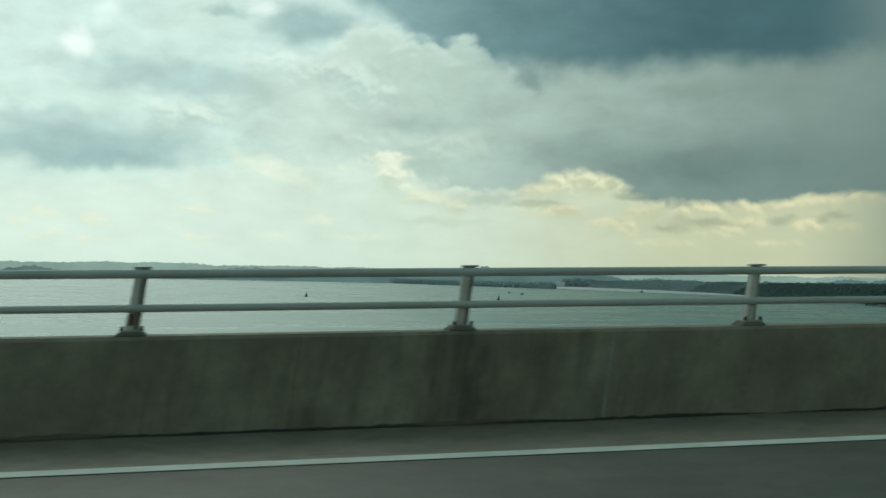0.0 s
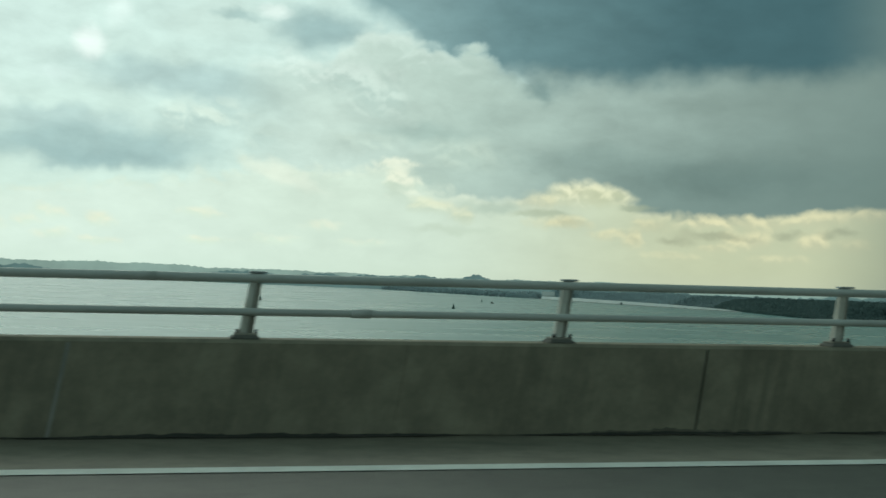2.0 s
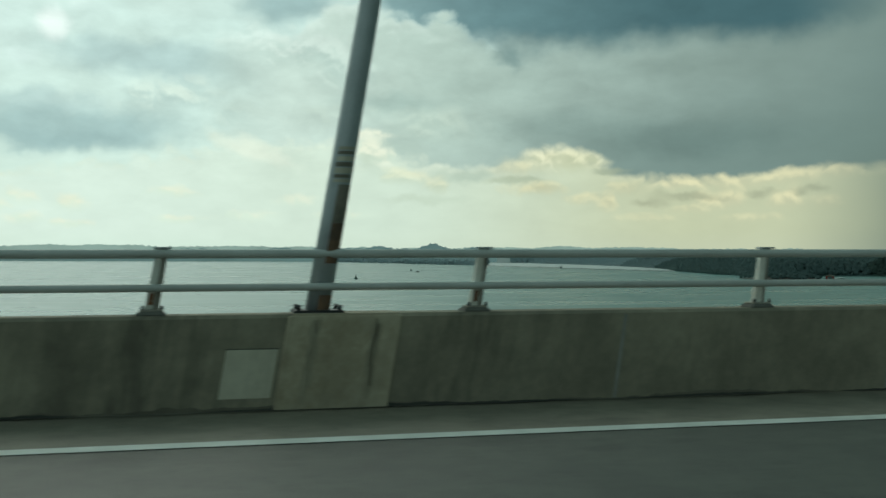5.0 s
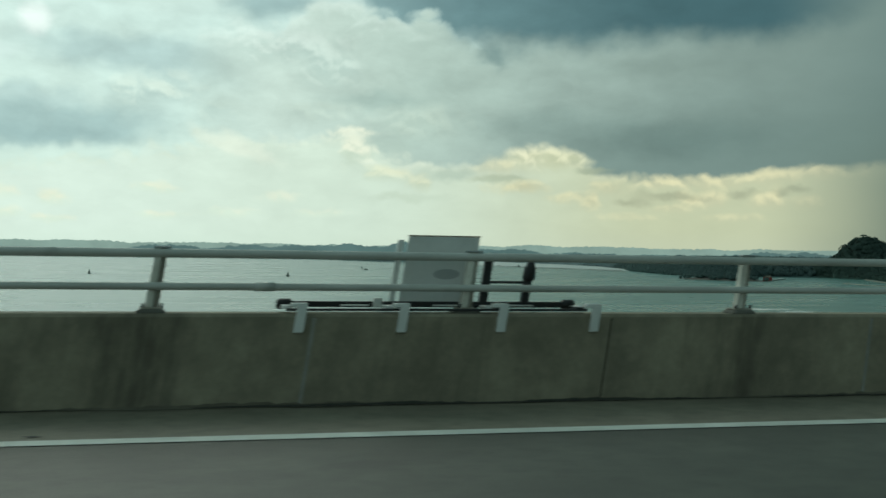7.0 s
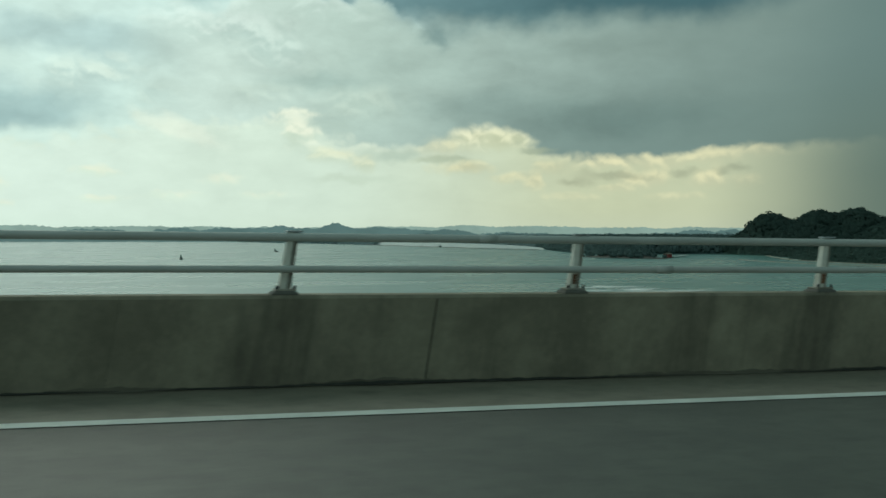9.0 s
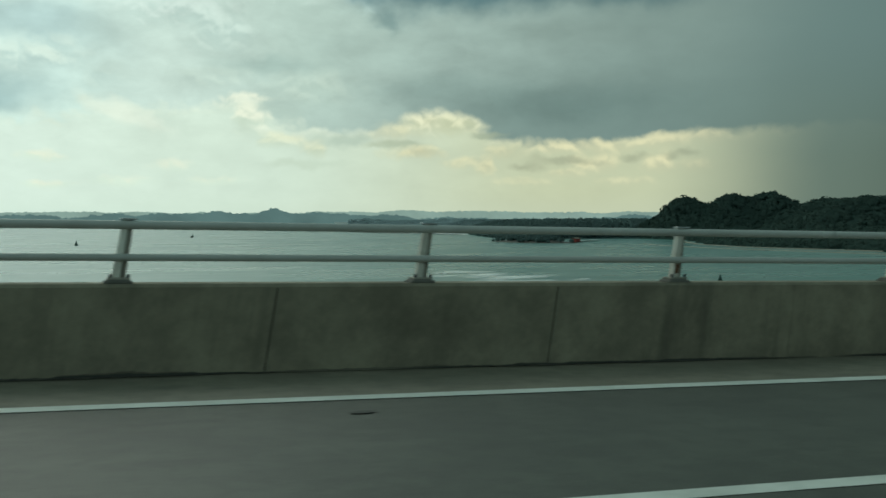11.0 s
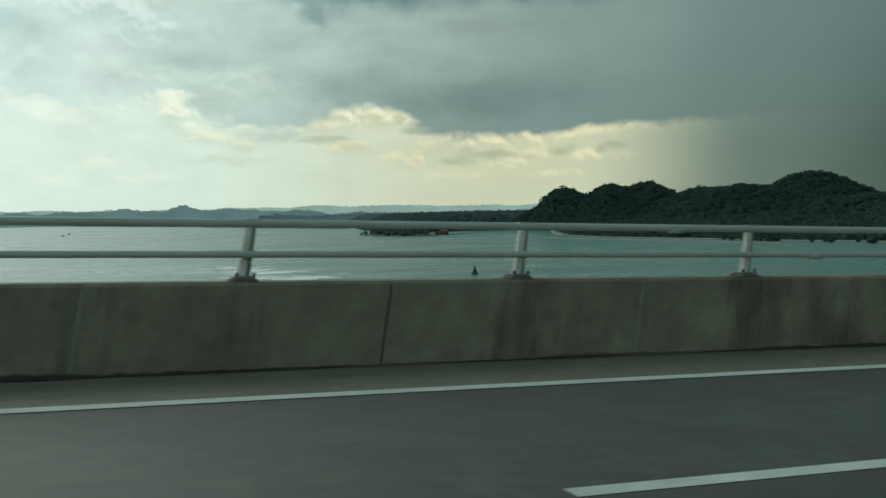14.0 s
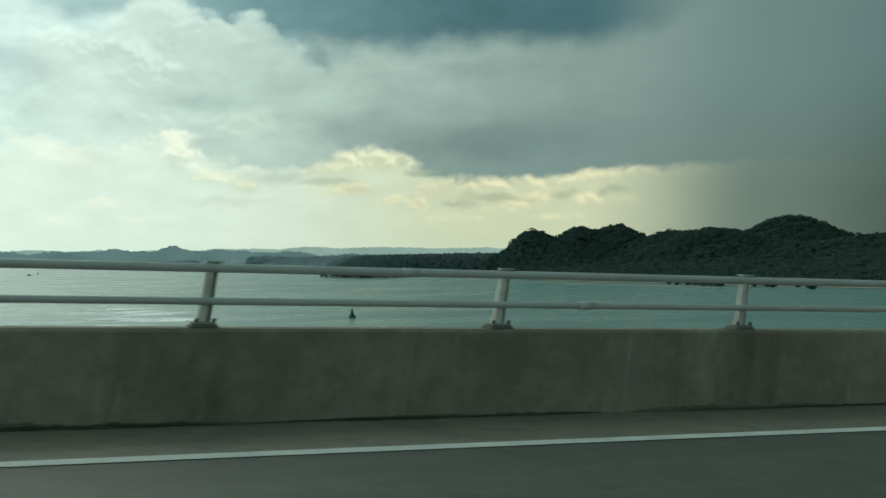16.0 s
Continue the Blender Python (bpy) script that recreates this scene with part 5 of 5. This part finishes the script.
# thin breakwater with scrub, shutting off a calm lagoon
BAR = [(1000, 1770), (984, 2000), (972, 2234), (968, 2530), (972, 2850)]
shore_strip("breakwater", BAR, 14, WATER_Z + 0.7, SOIL, "thin dark breakwater of mud and stone")
spots = []
for (x0, y0), (x1, y1) in zip(BAR, BAR[1:]):
    for i in range(46):
        t = rng.random()
        if noise.noise((x0 + t * 9, t * 7, 0)) > -0.1:
            r = rng.uniform(0.4, 1.0)
            spots.append((x0 + (x1 - x0) * t + rng.uniform(-4, 4), y0 + (y1 - y0) * t, WATER_Z + 1.2, r))
spots += [(972, 2234, WATER_Z + 2.0, 3.6), (976, 2240, WATER_Z + 1.5, 3.0), (990, 2420, WATER_Z + 1.5, 2.0)]
woods("breakwater_scrub", spots, WOOD_MID, "low scrub on the breakwater", leaves=16)
# pale mottled base colour for the lagoon, much lighter than the sea's
LAGOON = material("pale_lagoon_sheet", (0.66, 0.68, 0.62), (0.50, 0.53, 0.49), 0.4, grain=0.05, blotch=0.006, spec=0.5)
bm = bmesh.new()
bm.faces.new([bm.verts.new((x, y, WATER_Z + 0.08)) for x, y in BAR + [(1010, 3300), (1390, 4150)] + list(reversed(BAY[3:]))])
bmesh.ops.recalc_face_normals(bm, faces=bm.faces)
for f in bm.faces:
    if f.normal.z < 0:
        f.normal_flip()
tagged(new("water_lagoon", mesh_of("water_lagoon", bm, LAGOON)), "pale bright lagoon shut off by the breakwater", "lagoon", kind="structure")

# wooded spit beyond
SPIT = [(835, 4330), (880, 3900), (930, 3450), (985, 3050), (1000, 2900)]


def belt(name, line, depth, top, radius, count, mat, label):
    """A belt of trees along a line of shore."""
    spots = []
    for i in range(count):
        k = rng.randrange(len(line) - 1)
        t = rng.random()
        (x0, y0), (x1, y1) = line[k], line[k + 1]
        r = radius * rng.uniform(0.7, 1.3)
        back = rng.random()
        x, y = x0 + (x1 - x0) * t, y0 + (y1 - y0) * t
        w = math.hypot(x, y)
        spots.append((x + x / w * depth * back, y + y / w * depth * back, WATER_Z + r * 0.2 + top * back * (0.7 + 0.5 * noise.noise((x * 0.004, y * 0.004, 5.0))), r))
    return woods(name, spots, mat, label, leaves=16)


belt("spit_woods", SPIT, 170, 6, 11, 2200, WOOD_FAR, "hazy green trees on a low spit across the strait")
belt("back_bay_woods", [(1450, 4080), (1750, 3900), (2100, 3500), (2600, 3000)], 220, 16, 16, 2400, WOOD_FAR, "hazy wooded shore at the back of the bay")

# far ranges: plain hazy backdrops at the edge of sight
def far_range(name, radius, base, amp, seed, mat, label, a0=-60, a1=40, fall=0.0):
    bm = bmesh.new()
    prev = None
    n = 2600
    for i in range(n + 1):
        a = radians(a0 + (a1 - a0) * i / n)
        d = math.degrees(a)
        low_part = base * (1.0 - fall * min(1.0, max(0.0, (-d - 17.5) / 3.0, (d + 0.5) / 2.0)))
        h = low_part + amp * (0.45 * noise.noise((d * 0.16 + seed, 0.0, seed)) + 0.35 * noise.noise((d * 0.7 + seed, 1.0, seed)) + 0.16 * noise.noise((d * 2.3, 2.0, seed)) + 0.24 * noise.noise((d * 6.0, 3.0, seed)) + 0.08 * noise.noise((d * 22.0, 3.0, seed)))
        h += sum(hh * math.exp(-((-d - u0) / w) ** 2) for u0, w, hh in RIDGES.get(name, ()))
        x, y = 220 - radius * math.sin(a), radius * math.cos(a)
        rows = [bm.verts.new((x * k, y * k, z)) for k, z in ((1.0, WATER_Z), (1.006, WATER_Z + max(2.0, h) * 0.62), (1.012, WATER_Z + max(3.0, h)), (1.02, WATER_Z - 2))]
        if prev:
            for q in range(3):
                bm.faces.new((prev[q], prev[q + 1], rows[q + 1], rows[q]))
        prev = rows
    bmesh.ops.recalc_face_normals(bm, faces=bm.faces)
    return tagged(new(name, mesh_of(name, bm, mat, True)), label, "hills", kind="structure")


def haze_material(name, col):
    """Far backdrop: woods with kilometres of damp-air haze painted in as a glow."""
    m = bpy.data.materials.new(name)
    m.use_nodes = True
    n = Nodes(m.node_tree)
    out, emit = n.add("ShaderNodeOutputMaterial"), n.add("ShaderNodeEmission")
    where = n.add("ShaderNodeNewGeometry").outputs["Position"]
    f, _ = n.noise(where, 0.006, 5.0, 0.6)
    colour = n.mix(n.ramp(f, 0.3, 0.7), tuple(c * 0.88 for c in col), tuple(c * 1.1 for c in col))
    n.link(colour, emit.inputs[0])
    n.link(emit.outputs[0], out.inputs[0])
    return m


RIDGES = {
    "backdrop_near_range": ((-9.6, 1.3, 22), (12.9, 0.62, 20), (10.0, 0.4, 10), (11.4, 0.4, 6), (5.0, 1.4, 9), (1.0, 1.2, 6), (15.2, 0.8, 5), (31.2, 0.8, 15), (32.9, 0.9, 17)),
    "backdrop_far_range": ((20.0, 1.5, 9), (23.5, 1.2, 6), (4.0, 4.0, 6), (-6.0, 4.0, 7), (-14.0, 3.0, 8)),
}
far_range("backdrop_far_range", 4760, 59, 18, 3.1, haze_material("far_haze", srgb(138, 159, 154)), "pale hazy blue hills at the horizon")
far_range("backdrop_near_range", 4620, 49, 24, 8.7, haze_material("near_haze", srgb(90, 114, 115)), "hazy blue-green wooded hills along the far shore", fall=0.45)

# ------------------------------------------------------------------ on the water
BUOY_GREEN = material("buoy_dark_green", (0.03, 0.09, 0.07), (0.02, 0.06, 0.05), 0.6, grain=4)


def buoy(x, y, size):
    b = thing("channel_buoy", Matrix.Translation((x, y, WATER_Z)), "dark green pillar buoy floating in the strait", "buoy", "channel buoys")
    part("float", tube(bmesh.new(), [(0, 0, -0.4), (0, 0, 0.0), (0, 0, 0.9 * size), (0, 0, 1.1 * size)], [1.3 * size, 1.6 * size, 1.6 * size, 1.2 * size], 18), BUOY_GREEN, b)
    part("tower", tube(bmesh.new(), [(0, 0, 1.1 * size), (0, 0, 2.2 * size), (0, 0, 3.6 * size)], [1.1 * size, 0.75 * size, 0.4 * size], 10), BUOY_GREEN, b)
    part("lantern", tube(bmesh.new(), [(0, 0, 3.6 * size), (0, 0, 3.75 * size), (0, 0, 4.2 * size), (0, 0, 4.5 * size)], [0.42 * size, 0.42 * size, 0.25 * size, 0.05 * size], 10), BUOY_GREEN, b)
    return b


buoy(560, 368, 0.8)
buoy(145, 1265, 1.2)
buoy(351, 1195, 1.25)
buoy(560, 1848, 1.0)


def hull(length, beam, depth):
    bm = bmesh.new()
    rows = []
    for i in range(13):
        t = i / 12
        w = beam / 2 * (1 - max(0.0, (t - 0.65) / 0.35) ** 2) + 0.02
        x = length * (t - 0.5)
        rows.append([bm.verts.new((x, y * w, z)) for y, z in ((-1, depth), (-0.85, 0.2), (0, -0.3), (0.85, 0.2), (1, depth))])
    for a, b in zip(rows, rows[1:]):
        for i in range(4):
            bm.faces.new((a[i], b[i], b[i + 1], a[i + 1]))
        bm.faces.new((a[4], b[4], b[0], a[0]))
    bm.faces.new(rows[0])
    bm.faces.new(list(reversed(rows[-1])))
    bmesh.ops.recalc_face_normals(bm, faces=bm.faces)
    return bm


boat = thing("motor_boat", Matrix.Translation((538, 1703, WATER_Z)) @ Matrix.Rotation(0.3, 4, "Z"), "small dark motor boat far out on the strait", "boat")
part("hull", hull(7, 2.2, 0.9), BLACK_STEEL, boat)
part("cabin", boxed(-1.6, 1.0, -0.8, 0.8, 0.9, 2.1, bevel=0.15), BUOY_GREEN, boat)
# added white vessel shape in place of the inlet's bright water
ship = thing("inlet_stand_in", Matrix.Translation((1402, 4000, WATER_Z)) @ Matrix.Rotation(-0.35, 4, "Z"), "white vessel-shaped block standing in for bright inlet water near the far shore", "ship")
part("hull", hull(54, 12, 4.5), WHITE_PAINT, ship)
part("upper_block", boxed(-25, 23, -5, 5, 4.5, 19.0, bevel=0.5), WHITE_PAINT, ship)
shed = thing("boat_shed", Matrix.Translation((880, 1114, WATER_Z)) @ Matrix.Rotation(0.5, 4, "Z"), "small dull red waterside shed with a pitched roof", "shed")
part("wall", boxed(-4.5, 4.5, -3, 3, 0.4, 4.2, bevel=0.05), RED_PAINT, shed)
part("roof", prism(bmesh.new(), [(-3.5, 4.1), (0, 5.8), (3.5, 4.1)], -5.0, 5.0), POLE_GRIME, shed, "brown pitched roof")
part("deck", boxed(-7, 7, -5, 5, 0.0, 0.45, bevel=0.05), SOIL, shed)

quay = thing("quay", Matrix.Translation((916, 1152, WATER_Z)) @ Matrix.Rotation(0.83, 4, "Z"), "low pale concrete quay beside the red shed", "quay")
part("deck", boxed(-38, 40, -3, 3, 0.9, 1.7, bevel=0.1), WHITE_PAINT, quay)
pile = mesh_of("pile", tube(bmesh.new(), [(0, 0, -0.5), (0, 0, 0.95)], [0.35, 0.35], 8), SOIL)
for i in range(10):
    part("pile", pile, None, quay, m=Matrix.Translation((-36 + i * 8.0, 0, 0)))

# streaks of foam where the tide runs
FOAM = material("sea_foam", (0.88, 0.92, 0.90), (0.66, 0.72, 0.70), 0.25, grain=0.6, blotch=0.1, spec=0.6)
V, F = [], []
cell = 1.0
for i in range(150):
    for j in range(230):
        x, y = 430 + i * cell, 320 + j * cell * 0.95
        u, v = (x - 492 - 0.05 * (y - 425)) / 34, (y - 425) / 82
        d = u * u + v * v
        f = noise.noise((x * 0.035, y * 0.06, 4.0)) + 0.7 * noise.noise((x * 0.10, y * 0.16, 9.0))
        if d < 1 and f + 0.35 * noise.noise((x * 0.5, y * 0.6, 2.0)) > 0.45 * d - 0.06:
            k = len(V)
            V += [(x, y, WATER_Z + 0.06), (x + cell, y, WATER_Z + 0.06), (x + cell, y + cell * 0.95, WATER_Z + 0.06), (x, y + cell * 0.95, WATER_Z + 0.06)]
            F.append((k, k + 1, k + 2, k + 3))
me = bpy.data.meshes.new("foam_streaks")
me.from_pydata(V, [], F)
me.materials.append(FOAM)
tagged(new("foam_streaks", me), "pale streaks of tidal foam on the sea", "foam", kind="stuff")
